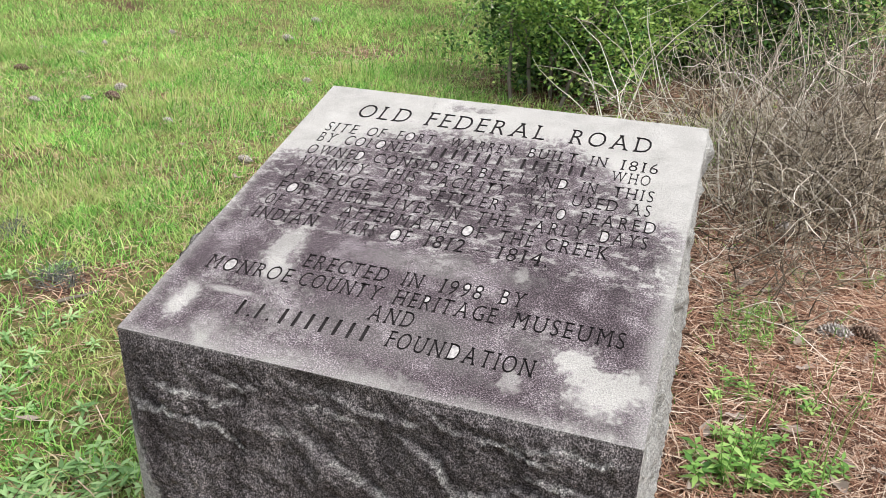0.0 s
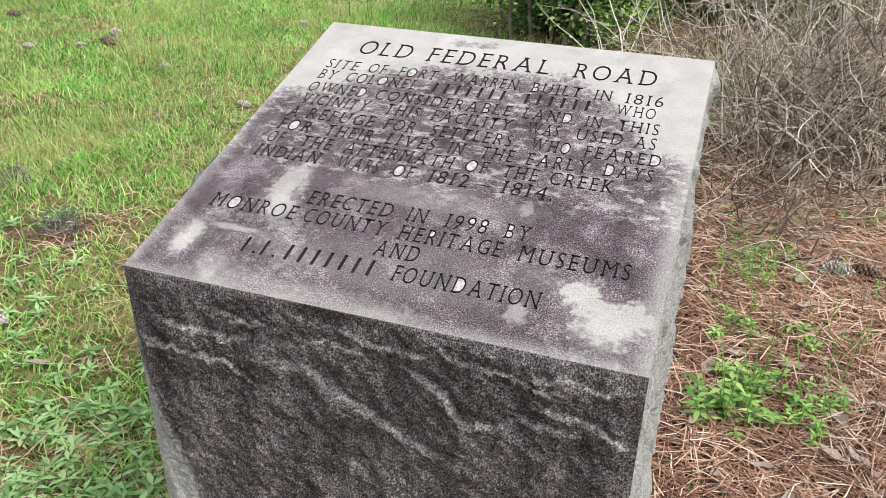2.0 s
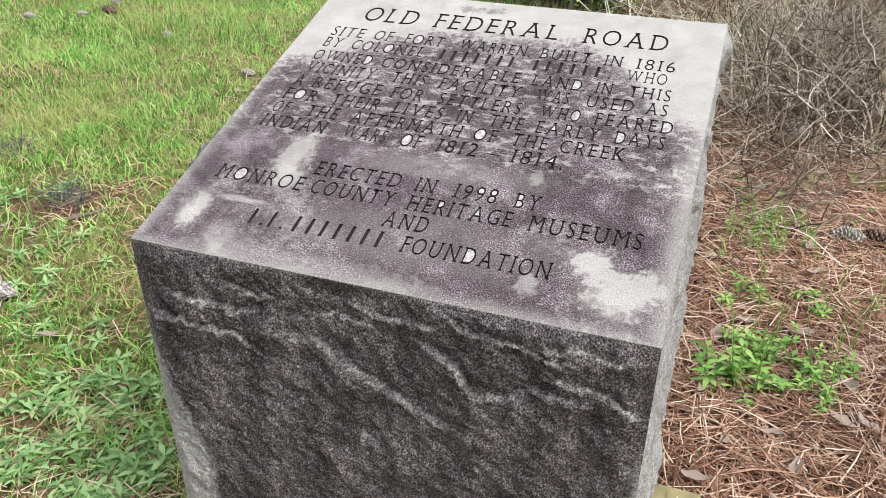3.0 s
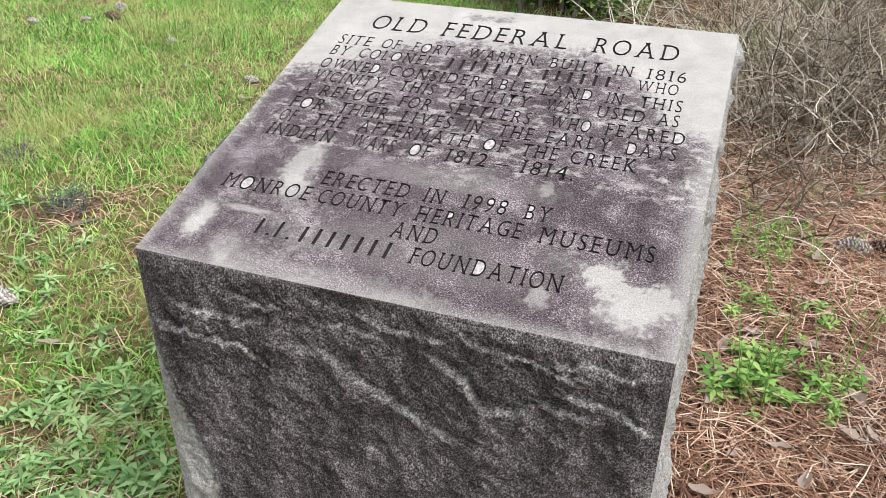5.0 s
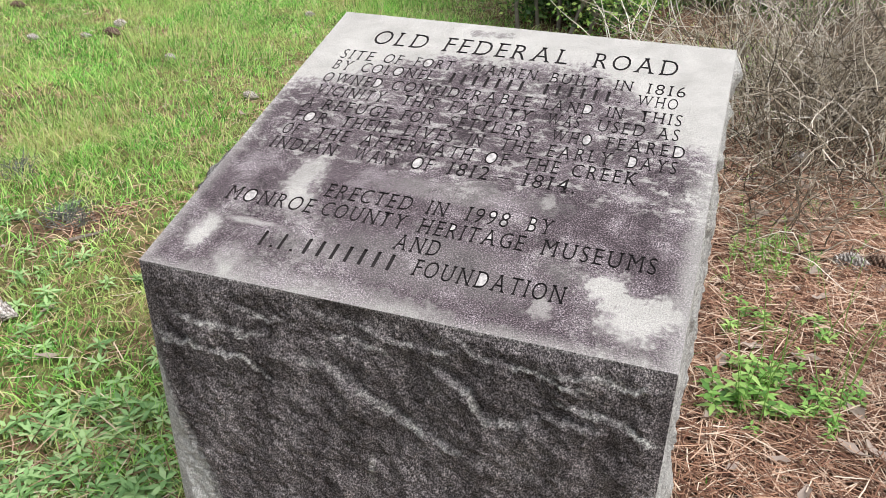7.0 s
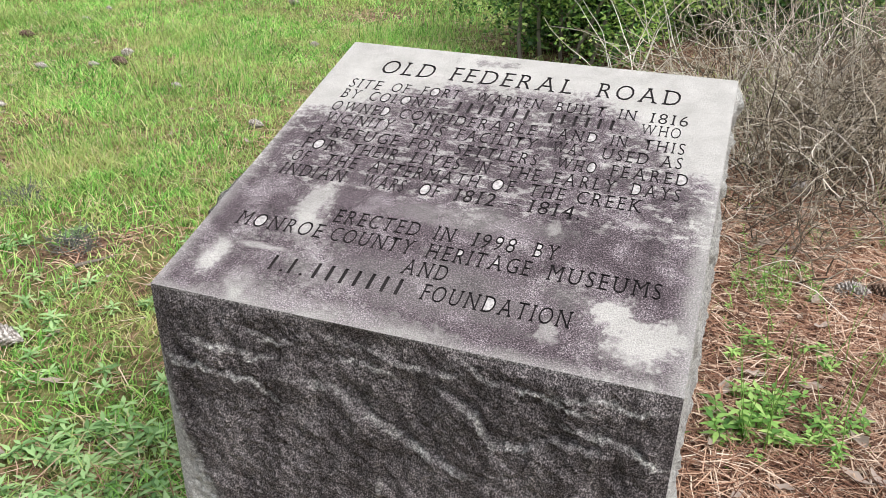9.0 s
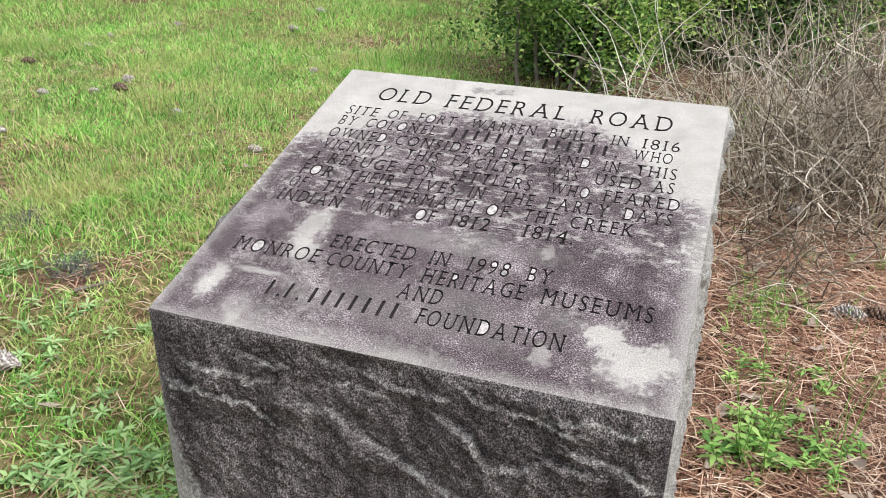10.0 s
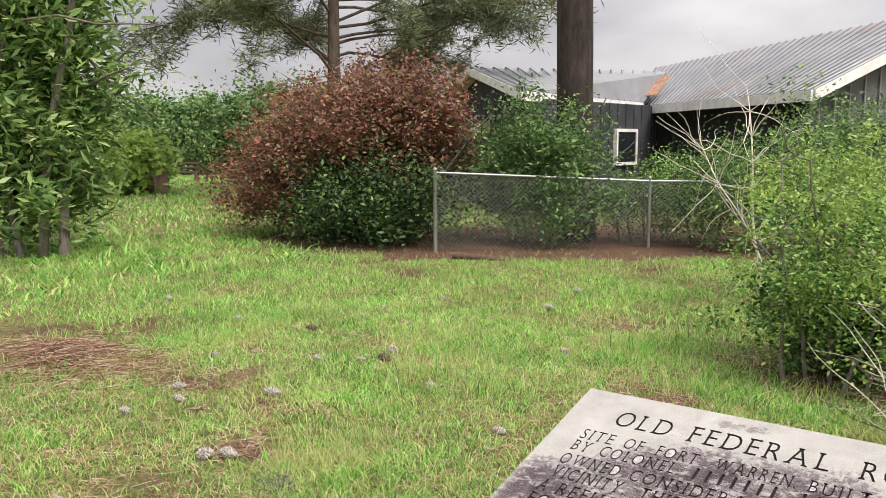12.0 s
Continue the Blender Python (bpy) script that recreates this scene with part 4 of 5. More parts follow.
def window(a, b, z0, z1, out):
    a, b, out = np.array([*a, 0.0]), np.array([*b, 0.0]), np.array([*out, 0.0]) * 0.09
    win = empty("window")
    win.parent = house
    u = (b - a) / np.linalg.norm(b - a) * 0.035
    part("pane", slab([a + [0, 0, z1], b + [0, 0, z1], b + out + [0, 0, z1], a + out + [0, 0, z1]], z1 - z0), M_GLASS, win)
    o2 = out * 1.25
    for p, q_, lo, hi in ((a - u, a + u, z0 - 0.08, z1 + 0.08), (b - u, b + u, z0 - 0.08, z1 + 0.08), (a + u, b - u, z1, z1 + 0.08), (a + u, b - u, z0 - 0.08, z0)):
        part("frame", slab([p + [0, 0, hi], q_ + [0, 0, hi], q_ + o2 + [0, 0, hi], p + o2 + [0, 0, hi]], hi - lo), M_WHITE, win)


# main wing
roof_plane(hp(-6, 3.9, 4.3), hp(7.5, 3.9, 4.4), hp(-0.4, 0, 2.6), hp(7.5, 0, 2.6), 40)
roof_plane(hp(-6, 3.9, 4.3), hp(7.5, 3.9, 4.4), hp(-6, 7.8, 2.6), hp(7.5, 7.8, 2.6), 40)
fascia(hp(-0.4, -0.02, 2.6), hp(7.5, -0.02, 2.6))
fascia(hp(7.52, 0, 2.6), hp(7.52, 3.9, 4.4))
fascia(hp(7.52, 3.9, 4.4), hp(7.52, 7.8, 2.6))
wall(hp(-0.5, 0.9, 0)[:2], hp(6.9, 0.9, 0)[:2], 0, 2.85, M_WALL)
wall(hp(5.9, 1.0, 0)[:2], hp(5.9, 7.2, 0)[:2], 0, 2.6, M_WALL)
part("gable_panel", slab([hp(7.0, 0.3, 2.55), hp(7.0, 3.9, 3.95), hp(7.0, 7.5, 2.55), hp(7.0, 7.5, 1.95), hp(7.0, 0.3, 1.95)][:3] + [hp(7.0, 7.5, 2.55)][:0], 0.6), M_PANEL, house, "pale vertical metal panel")
v, q = tubes([(np.array([hp(7.04, b, 1.96), hp(7.04, b, 2.5 + 0.38 * min(b, 7.8 - b))]), np.array([0.02, 0.02])) for b in np.arange(0.5, 7.4, 0.35)], 4)
under("panel_rib", tri_mesh("panel_rib", v, q, M_PANEL), house)
window(hp(5.97, 2.2, 0)[:2], hp(5.97, 4.0, 0)[:2], 0.8, 1.8, HA[:2])
# front wing with its gable
GA, GB = np.array([-12.4, 16.9, 3.6]), np.array([-9.05, 21.8, 3.62])
GE, GF = np.array([-9.13, 14.35, 2.73]), np.array([-8.9, 19.9, 2.68])
GL, GLB = np.array([-15.3, 19.3, 2.78]), np.array([-11.9, 24.0, 2.78])
roof_plane(GA, GB, GE, GF, 18)
roof_plane(GA, GB, GL, GLB, 18)
fascia(GA + [0, 0, 0.01], GE)
fascia(GL, GA + [0, 0, 0.01])
fascia(GE, GF)
# rusted flashing in the valley between the roofs
M_RUST = plain_mat("rusted_metal", (0.36, 0.21, 0.15), 0.8, 0.4, 9)
va, vb = GF * 0.85 + GB * 0.15, GF * 0.25 + GB * 0.75
part("valley_flashing", slab([va + [-0.35, 0, 0.05], va + [0.3, 0, 0.08], vb + [0.3, 0, 0.08], vb + [-0.35, 0, 0.05]], 0.012), M_RUST, house, "rust-stained valley flashing")
inw = HB * 0.35
c0, c1, c2 = GL * 0.93 + GA * 0.07 + inw, GE * 0.93 + GA * 0.07 + inw, GA + inw
part("gable_wall", slab([c0 + [0, 0, -0.1], c2 + [0, 0, -0.15], c1 + [0, 0, -0.1], (c0 + c1) / 2 + [0, 0, -0.1]], 0.3), M_WALL, house)
wall(c0[:2], c1[:2], 0, 2.75, M_WALL)
wall(c1[:2], (GF + HB * 0.3)[:2], 0, 2.6, M_WALL)
gm = (c0 + c1) / 2
sw = (GF + HB * 0.3) - c1
so = np.array([sw[1], -sw[0], 0]) / np.linalg.norm(sw[:2])
window((c1 + sw * 0.62 + so * 0.05)[:2], (c1 + sw * 0.80 + so * 0.05)[:2], 1.15, 1.9, so[:2])
window((gm - HA * 1.6)[:2], (gm - HA * 0.2)[:2], 1.0, 2.0, -HB[:2])


# ---------------------------------------------------------------- trees
def tree(name, x, y, height, r0, r1, limbs, label, seed, bark, leaf, tuft, ll, lw, per, spread_, first=0.45, lean=(0, 0)):
    rng = R(seed)
    thing = empty(name, (x, y, 0))
    tagged(thing, label, "tree")
    n = 14
    rings = [(lean[0] * t + 0.05 * math.sin(5 * t + seed), lean[1] * t, -0.1 + height * t, r1 + (r0 - r1) * (1 - t) ** 0.8 + (0.25 * r0 * max(0, 0.06 - t) / 0.06)) for t in np.linspace(0, 1, n)]
    part("trunk", lathe(rings, 14, 0.06, rng), bark, thing, smooth=True)
    lines, pts = [], []
    for i in range(limbs):
        t = first + (1 - first) * (i + rng.uniform(0, 1)) / limbs
        base = np.array([lean[0] * t, lean[1] * t, height * t])
        a = rng.uniform(0, 2 * math.pi)
        ln = spread_ * (1.15 - t * 0.75) * rng.uniform(0.7, 1.2)
        main = bent(base, (math.cos(a), math.sin(a), rng.uniform(0.05, 0.5)), ln, 8, 0.14, rng)
        lines.append((main, np.linspace(r0 * 0.22, 0.012, 8)))
        for _ in range(6):
            k = rng.integers(3, 8)
            sub = bent(main[k], (main[k] - main[k - 1]) + rng.normal(size=3) * 0.6 * ln / 8, ln * 0.35, 5, 0.2, rng)
            lines.append((sub, np.linspace(0.02, 0.006, 5)))
            for s in sub[1:]:
                pts.append(s + rng.normal(size=(per, 3)) * tuft)
    v, q = tubes(lines, 5)
    under("bough", tri_mesh("bough", v, q, bark), thing)
    v, t = leaves(np.concatenate(pts), ll, lw, rng)
    under("crown", tri_mesh("crown", v, t, leaf), thing)
    return thing


near_pine = tree("pine_tree", -6.3, 11.5, 15.0, 0.31, 0.22, 14, "tall pine with dark furrowed trunk", 3, M_BARK, M_PINELEAF, 0.22, 0.3, 0.02, 30, 4.5, 0.62)
tree("pine_tree", -17.95, 17.5, 11.5, 0.24, 0.08, 40, "wide spreading pine with thin grey-green needles", 5, bark_mat("brown_bark", (0.05, 0.038, 0.03), (0.15, 0.115, 0.09), 9), M_PINELEAF, 0.17, 0.34, 0.036, 125, 7.8, 0.28)
rng = R(71)
main = bent((0, 0, 7.6), (0.75, -0.5, -0.35), 4.4, 10, 0.08, rng, 0.05)
lines, tips = [(main, np.linspace(0.05, 0.008, 10))], []
for k in range(4, 10):
    for _ in range(3):
        sub = bent(main[k], rng.normal(size=3) * 0.6 + (0.3, 0, -0.6), 0.7, 5, 0.15, rng)
        lines.append((sub, np.linspace(0.01, 0.004, 5)))
        tips.append(sub[-1] + rng.normal(size=(70, 3)) * 0.09)
v, q = tubes(lines, 5)
under("low_branch", tri_mesh("low_branch", v, q, M_BARK), near_pine)
v, t = leaves(np.concatenate(tips), 0.24, 0.012, rng)
under("needle_spray", tri_mesh("needle_spray", v, t, M_PINELEAF), near_pine)
# leafy tree hung with vines
rng = R(77)
stems = [((-11.2 - 0.22 * i, 5.2 - 0.2 * i, 0), (0.10 * math.sin(i * 2.1) - 0.04, 0.08 * math.cos(i), 1), 6.5, 0.085 - 0.008 * i, 7) for i in range(6)]
line_shrub("vine_covered_tree", stems,
           [("foliage", np.concatenate([clumps((-11.9, 5.2, z), (1.25, 1.2, 0.95), 210, 34, 0.2, R(80 + i), 0.25) for i, z in enumerate((1.2, 2.4, 3.6, 4.8, 6.0))]), 0.21, 0.062, M_VINE, "long drooping leaves")],
           "multi-stemmed tree covered with leafy vines", "tree", 78, where=(-11.8, 5.2, 0))
# far hedge and woods
for k, (cx, cy, cz, rx, ry, rz, n, mat, lab) in enumerate(((-26.0, 14.9, 0.9, 2.0, 1.6, 1.1, 260, M_PRIVET, "rounded yellow-green garden bush"), (-42, 29, 2.0, 5.0, 3.5, 2.4, 420, M_MIDLEAF, "bright green rounded tree at the far lawn edge"),
                                                           (-38, 33, 2.4, 5.0, 3.5, 3.0, 340, M_MIDLEAF, "dark green tree at the far lawn edge"))):
    line_shrub("far_bush", [((cx, cy, 0), (0, 0, 1), cz * 1.5, 0.12, 5)], [("foliage", clumps((cx, cy, cz), (rx, ry, rz), n, 30, 0.3, R(90 + k), 0.6), 0.3, 0.18, mat, "")], lab, "bush", 95 + k, where=(cx, cy, 0))
rng = R(101)
wood = np.concatenate([clumps((-70 + 3.2 * i + rng.uniform(-1, 1), 22 + 3.0 * i + rng.uniform(-3, 3), rng.uniform(2, 3)), (4.5, 4.5, rng.uniform(2.4, 3.8)), 170, 90, 0.8, R(110 + i), 0.5) for i in range(9)])
v, t = leaves(wood, 0.34, 0.2, rng)
tagged(new("far_woods", tri_mesh("far_woods", v, t, M_MIDLEAF)), "distant green treeline behind the lawn", "woods", kind="stuff")


# ---------------------------------------------------------------- grass, straw, litter
def blades(xy, h, w, lean, rng):
    n = len(xy)
    a = rng.uniform(0, 2 * np.pi, n)
    side = np.stack([np.cos(a), np.sin(a), np.zeros(n)], 1) * (w * 0.5)[:, None]
    b = rng.uniform(0, 2 * np.pi, n)
    out = np.stack([np.cos(b), np.sin(b), np.zeros(n)], 1) * (h * lean)[:, None]
    root = np.concatenate([xy, np.array([[relief(x, y) - 0.004] for x, y in xy])], 1)
    up = np.array([0, 0, 1.0]) * h[:, None]
    mid = root + up * 0.6 + out * 0.35
    tip = root + up * 0.92 + out
    v = np.stack([root - side, root + side, mid - side * 0.75, mid + side * 0.75, tip], 1).reshape(-1, 3)
    i = np.arange(n)[:, None] * 5
    return v, np.concatenate([i + [0, 1, 3], i + [0, 3, 2], i + [2, 3, 4]], 1).reshape(-1, 3)


def scatter(n, x0, x1, y0, y1, rng, want):
    p = np.stack([rng.uniform(x0, x1, n), rng.uniform(y0, y1, n)], 1)
    keep = [(abs(x) > HALF + 0.03 or not -0.03 < y < DEEP + 0.03) and rng.random() < want(x, y) for x, y in p]
    return p[np.array(keep)]


def lush(x, y):
    near = 0.12 * max(0.0, min(1.0, (2.9 - y) / 1.2)) if x > -4 else 0.0
    return min(1.0, max(0.03, 1.25 - near - 1.6 * litter(x, y) - 0.9 * max(0.0, fbm(x * 3.1, y * 3.1, 1.0))))


rng = R(200)
for name, n, area, hh, ww in (("short_grass", 40000, (-7, 5, -5, -1.0), 0.045, 0.008), ("short_grass", 30000, (-2.8, -0.4, -0.7, 2.4), 0.036, 0.0055), ("short_grass", 190000, (-5.5, 1.2, -1.2, 5.5), 0.036, 0.0055), ("lawn_grass", 170000, (-13, 1.5, 2.6, 10.5), 0.046, 0.0075), ("far_grass", 70000, (-38, -8, 3, 26), 0.08, 0.03)):
    p = scatter(n, *area, rng, lush)
    tall = np.array([1.0 + 1.4 * max(0.0, fbm(x * 0.8, y * 0.8, 5.0) + 0.1) for x, y in p])
    h = hh * tall * rng.uniform(0.5, 1.4, len(p))
    v, t = blades(p, h, ww * rng.uniform(0.6, 1.3, len(p)), rng.uniform(0.4, 1.6, len(p)), rng)
    tagged(new(name, tri_mesh(name, v, t, M_GRASS if name == "short_grass" else M_LAWN)), "thin patchy green lawn grass", "grass", kind="stuff")
# longer blades standing in uneven bunches
p = scatter(52000, -6.5, 0.9, 1.2, 6.5, rng, lambda x, y: max(0.0, fbm(x * 2.6, y * 2.6, 21.0) + 0.12) * (0.25 + 0.75 * min(1.0, max(0.0, y - 1.4))) * (1 - litter(x, y)))
h = rng.uniform(0.05, 0.135, len(p))
v, t = blades(p, h, rng.uniform(0.004, 0.0085, len(p)), rng.uniform(0.2, 0.9, len(p)), rng)
tagged(new("long_grass", tri_mesh("long_grass", v, t, M_GRASS)), "bunches of longer bright green grass", "grass", kind="stuff")


# fallen needles
def needles(name, p, lo, hi, length, wide, steep, rng, label):
    """Bent three-sided pine needles, each a thin wedge lying on its neighbours."""
    n = len(p)
    a, tilt, ln = rng.uniform(0, 2 * np.pi, n), rng.normal(0, steep, n), rng.uniform(length * 0.5, length * 1.2, n)
    a = a + 0.9 * np.sin(p[:, 0] * 9) * np.cos(p[:, 1] * 7)
    d = np.stack([np.cos(a), np.sin(a), tilt], 1) * ln[:, None]
    s = np.stack([-np.sin(a), np.cos(a), np.zeros(n)], 1) * (wide * rng.uniform(0.6, 1.25, n))[:, None]
    c = np.concatenate([p, np.array([[relief(x, y)] for x, y in p]) + rng.uniform(lo, hi, (n, 1))], 1)
    bow = s * rng.normal(0, 6, n)[:, None] + np.array([0, 0, 0.004])
    up = np.array([0, 0, 1.0]) * wide
    v = np.stack([c - d / 2 - s, c - d / 2 + s, c - d / 2 + up, c + bow - s, c + bow + s, c + bow + up, c + d / 2], 1)
    v[:, :, 2] = np.maximum(v[:, :, 2], c[:, None, 2] - hi)
    i = np.arange(n)[:, None] * 7
    t = np.concatenate([i + k for k in ([0, 3, 5], [0, 5, 2], [1, 2, 5], [1, 5, 4], [3, 6, 5], [4, 5, 6])], 1).reshape(-1, 3)
    tagged(new(name, tri_mesh(name, v.reshape(-1, 3), t, M_NEEDLE)), label, "pine straw", kind="stuff")


p = scatter(110000, -5.0, 4.4, -3.5, 6.0, rng, lambda x, y: 0.10 + 0.9 * litter(x, y))
needles("pine_straw", p, 0.003, 0.018, 0.15, 0.0014, 0.14, rng, "fallen rust-brown pine needles")
p = scatter(85000, 0.42, 3.2, -0.9, 5.2, rng, lambda x, y: litter(x, y) * min(1.0, max(0.0, (3.2 - x) * 0.6), max(0.0, (y + 0.9) * 1.0)))
needles("loose_needles", p, 0.008, 0.045, 0.16, 0.0016, 0.2, rng, "loose fallen pine needles beside the marker")
p = scatter(9000, -1.6, -0.42, -0.9, 0.6, rng, lambda x, y: max(0.0, 1.0 - math.hypot(x + 0.5, y + 0.25) / 0.9) ** 0.7 * (0.4 + 0.6 * litter(x, y)))
needles("loose_needles", p, 0.008, 0.035, 0.16, 0.0015, 0.2, rng, "loose fallen pine needles beside the marker")


# ---------------------------------------------------------------- small things
def cone_mesh():
    """An opened pine cone lying along x: a core with rows of thick pointed scales."""
    vs, ts = [], []
    L, rmax = 0.092, 0.030
    for ring in range(11):
        f = ring / 10
        r = rmax * math.sin(math.pi * (0.12 + 0.80 * f)) ** 0.8
        for k in range(9):
            a = 2 * math.pi * (k + 0.5 * (ring % 2)) / 9
            da = 0.30
            x0, x1 = -L / 2 + L * f, -L / 2 + L * f - 0.004
            o = len(vs)
            for aa, rr, xx in ((a - da, r * 0.45, x0 + 0.008), (a + da, r * 0.45, x0 + 0.008), (a + da, r * 0.95, x1), (a - da, r * 0.95, x1), (a, r * 1.16, x1 - 0.003), (a, r * 0.5, x0 - 0.006)):
                vs.append((xx, rr * math.cos(aa), rr * math.sin(aa)))
            ts += [(o, o + 1, o + 2), (o, o + 2, o + 3), (o + 3, o + 2, o + 4), (o + 5, o + 3, o + 4), (o + 5, o + 4, o + 2), (o, o + 3, o + 5), (o + 1, o + 5, o + 2)]
    return tri_mesh("pine_cone", vs, ts, [M_CONE])


def cone_material(name, core, tip):
    m = Mat(name, 0.85, 0.2)
    m.color(m.mix(m.ramp(m.noise(110, 3), (0.42, 0.0), (0.6, 1.0)), core, tip)).bump(m.noise(200, 2), 0.4, 0.002)
    return m.m


M_CONE_BROWN = cone_material("brown_cone", (0.07, 0.042, 0.03), (0.34, 0.25, 0.19))
M_CONE_GREY = cone_material("grey_cone", (0.22, 0.19, 0.165), (0.74, 0.70, 0.65))
cone_brown, cone_grey = cone_mesh(), cone_mesh()
cone_brown.materials[0], cone_grey.materials[0] = M_CONE_BROWN, M_CONE_GREY
CONES = [(0.76, 2.93, 70, 0), (0.83, 1.93, 100, 1), (0.93, 2.03, 5, 0), (1.01, 2.05, 140, 1), (-1.66, 0.72, 10, 0), (-3.57, 2.55, 40, 0), (-2.93, 1.71, 20, 0), (-3.02, 1.63, 100, 0),
         (-4.19, 2.29, 70, 0), (-3.95, 2.12, 10, 0), (-4.72, 2.96, 45, 0), (-3.70, 3.86, 80, 0), (-4.02, 1.80, 30, 0), (-2.87, 3.29, 15, 0), (-2.01, 2.81, 5, 0), (-3.97, 3.33, 20, 0),
         (-4.70, 4.60, 5, 0), (-3.71, 3.52, 50, 0), (-3.55, 3.60, 0, 1), (-4.72, 3.98, 30, 1), (-3.54, 5.97, 15, 0), (-4.73, 5.84, 70, 0), (-3.73, 6.89, 10, 0), (-6.94, 4.07, 0, 0),
         (-5.6, 3.9, 20, 0), (-5.2, 4.7, 60, 0), (-2.3, 0.35, 35, 0), (1.35, 2.6, 20, 1), (1.2, 3.3, 80, 0), (-1.85, 0.2, 80, 0), (-4.9, 5.1, 140, 0), (-2.6, 4.6, 60, 0)]
for x, y, turn, brown in CONES:
    ob = new("pine_cone", cone_brown if brown else cone_grey)
    s = 0.95 + 0.25 * math.sin(x * 17 + y * 5)
    ob.matrix_basis = pose(x, y, relief(x, y) + 0.034 * s, 20 * math.sin(x * 9), 6, turn) @ Matrix.Scale(s * (0.95 if x < -2.5 else 1.12), 4)
    tagged(ob, "open brown pine cone lying on straw" if brown else "weathered grey pine cone lying on the ground", "pine cone", "fallen pine cones")


def herb(x, y, n, ll, lw, tall, seed, label, mat=None, stalks=0):
    """A low weed: leaves whorled up short stems."""
    rng = R(seed)
    thing = empty("weed_plant", (x, y, relief(x, y) - 0.005))
    tagged(thing, label, "weed")
    lines, vs, ts = [], [], []
    for i in range(n):
        a = rng.uniform(0, 2 * np.pi)
        st = bent((rng.normal(0, 0.03 + tall * 0.25), rng.normal(0, 0.03 + tall * 0.25), 0), (0.35 * math.cos(a), 0.35 * math.sin(a), 1), tall * rng.uniform(0.5, 1.1), 6, 0.12, rng)
        lines.append((st, np.linspace(0.0022, 0.001, 6)))
        for k in range(1, 6):
            for j in range(3):
                b = a + j * 2.1 + k * 0.9 + rng.normal(0, 0.2)
                d = np.array([math.cos(b), math.sin(b), rng.uniform(0.1, 0.7)])
                d /= np.linalg.norm(d)
                w = np.cross(d, [0, 0, 1.0])
                w /= np.linalg.norm(w)
                s = ll * rng.uniform(0.6, 1.15)
                p = st[k]
                o = len(vs)
                vs += [p, p + d * s * 0.4 + w * lw / 2, p + d * s * 0.4 - w * lw / 2, p + d * s * 0.4 + [0, 0, -lw * 0.15], p + d * s + [0, 0, -s * 0.25]]
                ts += [(o, o + 3, o + 1), (o, o + 2, o + 3), (o + 3, o + 4, o + 1), (o + 2, o + 4, o + 3)]
    for i in range(stalks):
        lines.append((bent((rng.normal(0, 0.05), rng.normal(0, 0.05), 0), (rng.normal(0, 0.15), rng.normal(0, 0.15), 1), rng.uniform(0.18, 0.34), 6, 0.06, rng), np.linspace(0.0016, 0.0008, 6)))
    for line in lines:
        v, q = tubes([line], 3)
        under("stalk", tri_mesh("stalk", v, q, M_HERB), thing)
    under("leaves", tri_mesh("leaves", np.array(vs), ts, mat or M_HERB), thing)
    return thing


for i, (x, y, n, ll, lw, tall, st, lab) in enumerate((
        (0.61, 1.93, 16, 0.035, 0.010, 0.16, 0, "feathery bright green weed in pine straw"), (0.70, 1.97, 12, 0.035, 0.010, 0.15, 0, "feathery bright green weed in pine straw"),
        (0.56, 1.56, 7, 0.06, 0.018, 0.07, 0, "small leafy green weed in pine straw"), (0.66, 1.50, 4, 0.045, 0.015, 0.06, 2, "small leafy green weed in pine straw"),
        (0.61, 1.10, 9, 0.085, 0.03, 0.12, 8, "broad-leaved green weed with thin seed stalks"), (0.62, 1.22, 5, 0.07, 0.025, 0.10, 5, "broad-leaved green weed with thin seed stalks"),
        (0.79, 1.17, 9, 0.06, 0.02, 0.10, 6, "leafy green weed with thin seed stalks"), (0.72, 1.09, 6, 0.05, 0.014, 0.08, 2, "leafy green weed with thin seed stalks"),
        (0.81, 1.55, 4, 0.06, 0.022, 0.06, 3, "small leafy green weed in pine straw"), (0.95, 1.60, 4, 0.045, 0.016, 0.05, 1, "small leafy green weed in pine straw"),
        (0.84, 2.40, 3, 0.035, 0.010, 0.07, 0, "tiny green seedling in pine straw"), (1.12, 1.95, 5, 0.05, 0.016, 0.08, 1, "small leafy green weed in pine straw"),
        (1.02, 2.5, 4, 0.05, 0.016, 0.08, 1, "small leafy green weed in pine straw"))):
    herb(x, y, int(n * 1.5), ll * 0.62, lw * 0.58, tall * 1.15, 300 + i, lab, None, st)
# low rosettes near the marker's left foot, and through the lawn
M_ROSETTE = leaf_mat("rosette_leaf", (0.0, (0.14, 0.28, 0.09)), (0.6, (0.30, 0.52, 0.19)), (1.0, (0.50, 0.70, 0.32)), rough=0.6, weight=0.25)
rng = R(340)
for i in range(78):
    if i < 28:
        x, y = rng.normal(-0.86, 0.17), rng.normal(0.28, 0.15)
        if x > -0.47:
            continue
        n, ll, wd = 4, rng.uniform(0.04, 0.065), 0.26
    else:
        x, y = rng.uniform(-2.6, -0.5), rng.uniform(-0.4, 1.5)
        n, ll, wd = 3, rng.uniform(0.035, 0.06), 0.24
    herb(x, y, n, ll, ll * wd, 0.05, 341 + i, "low grey-green rosette weed in the lawn", M_ROSETTE)
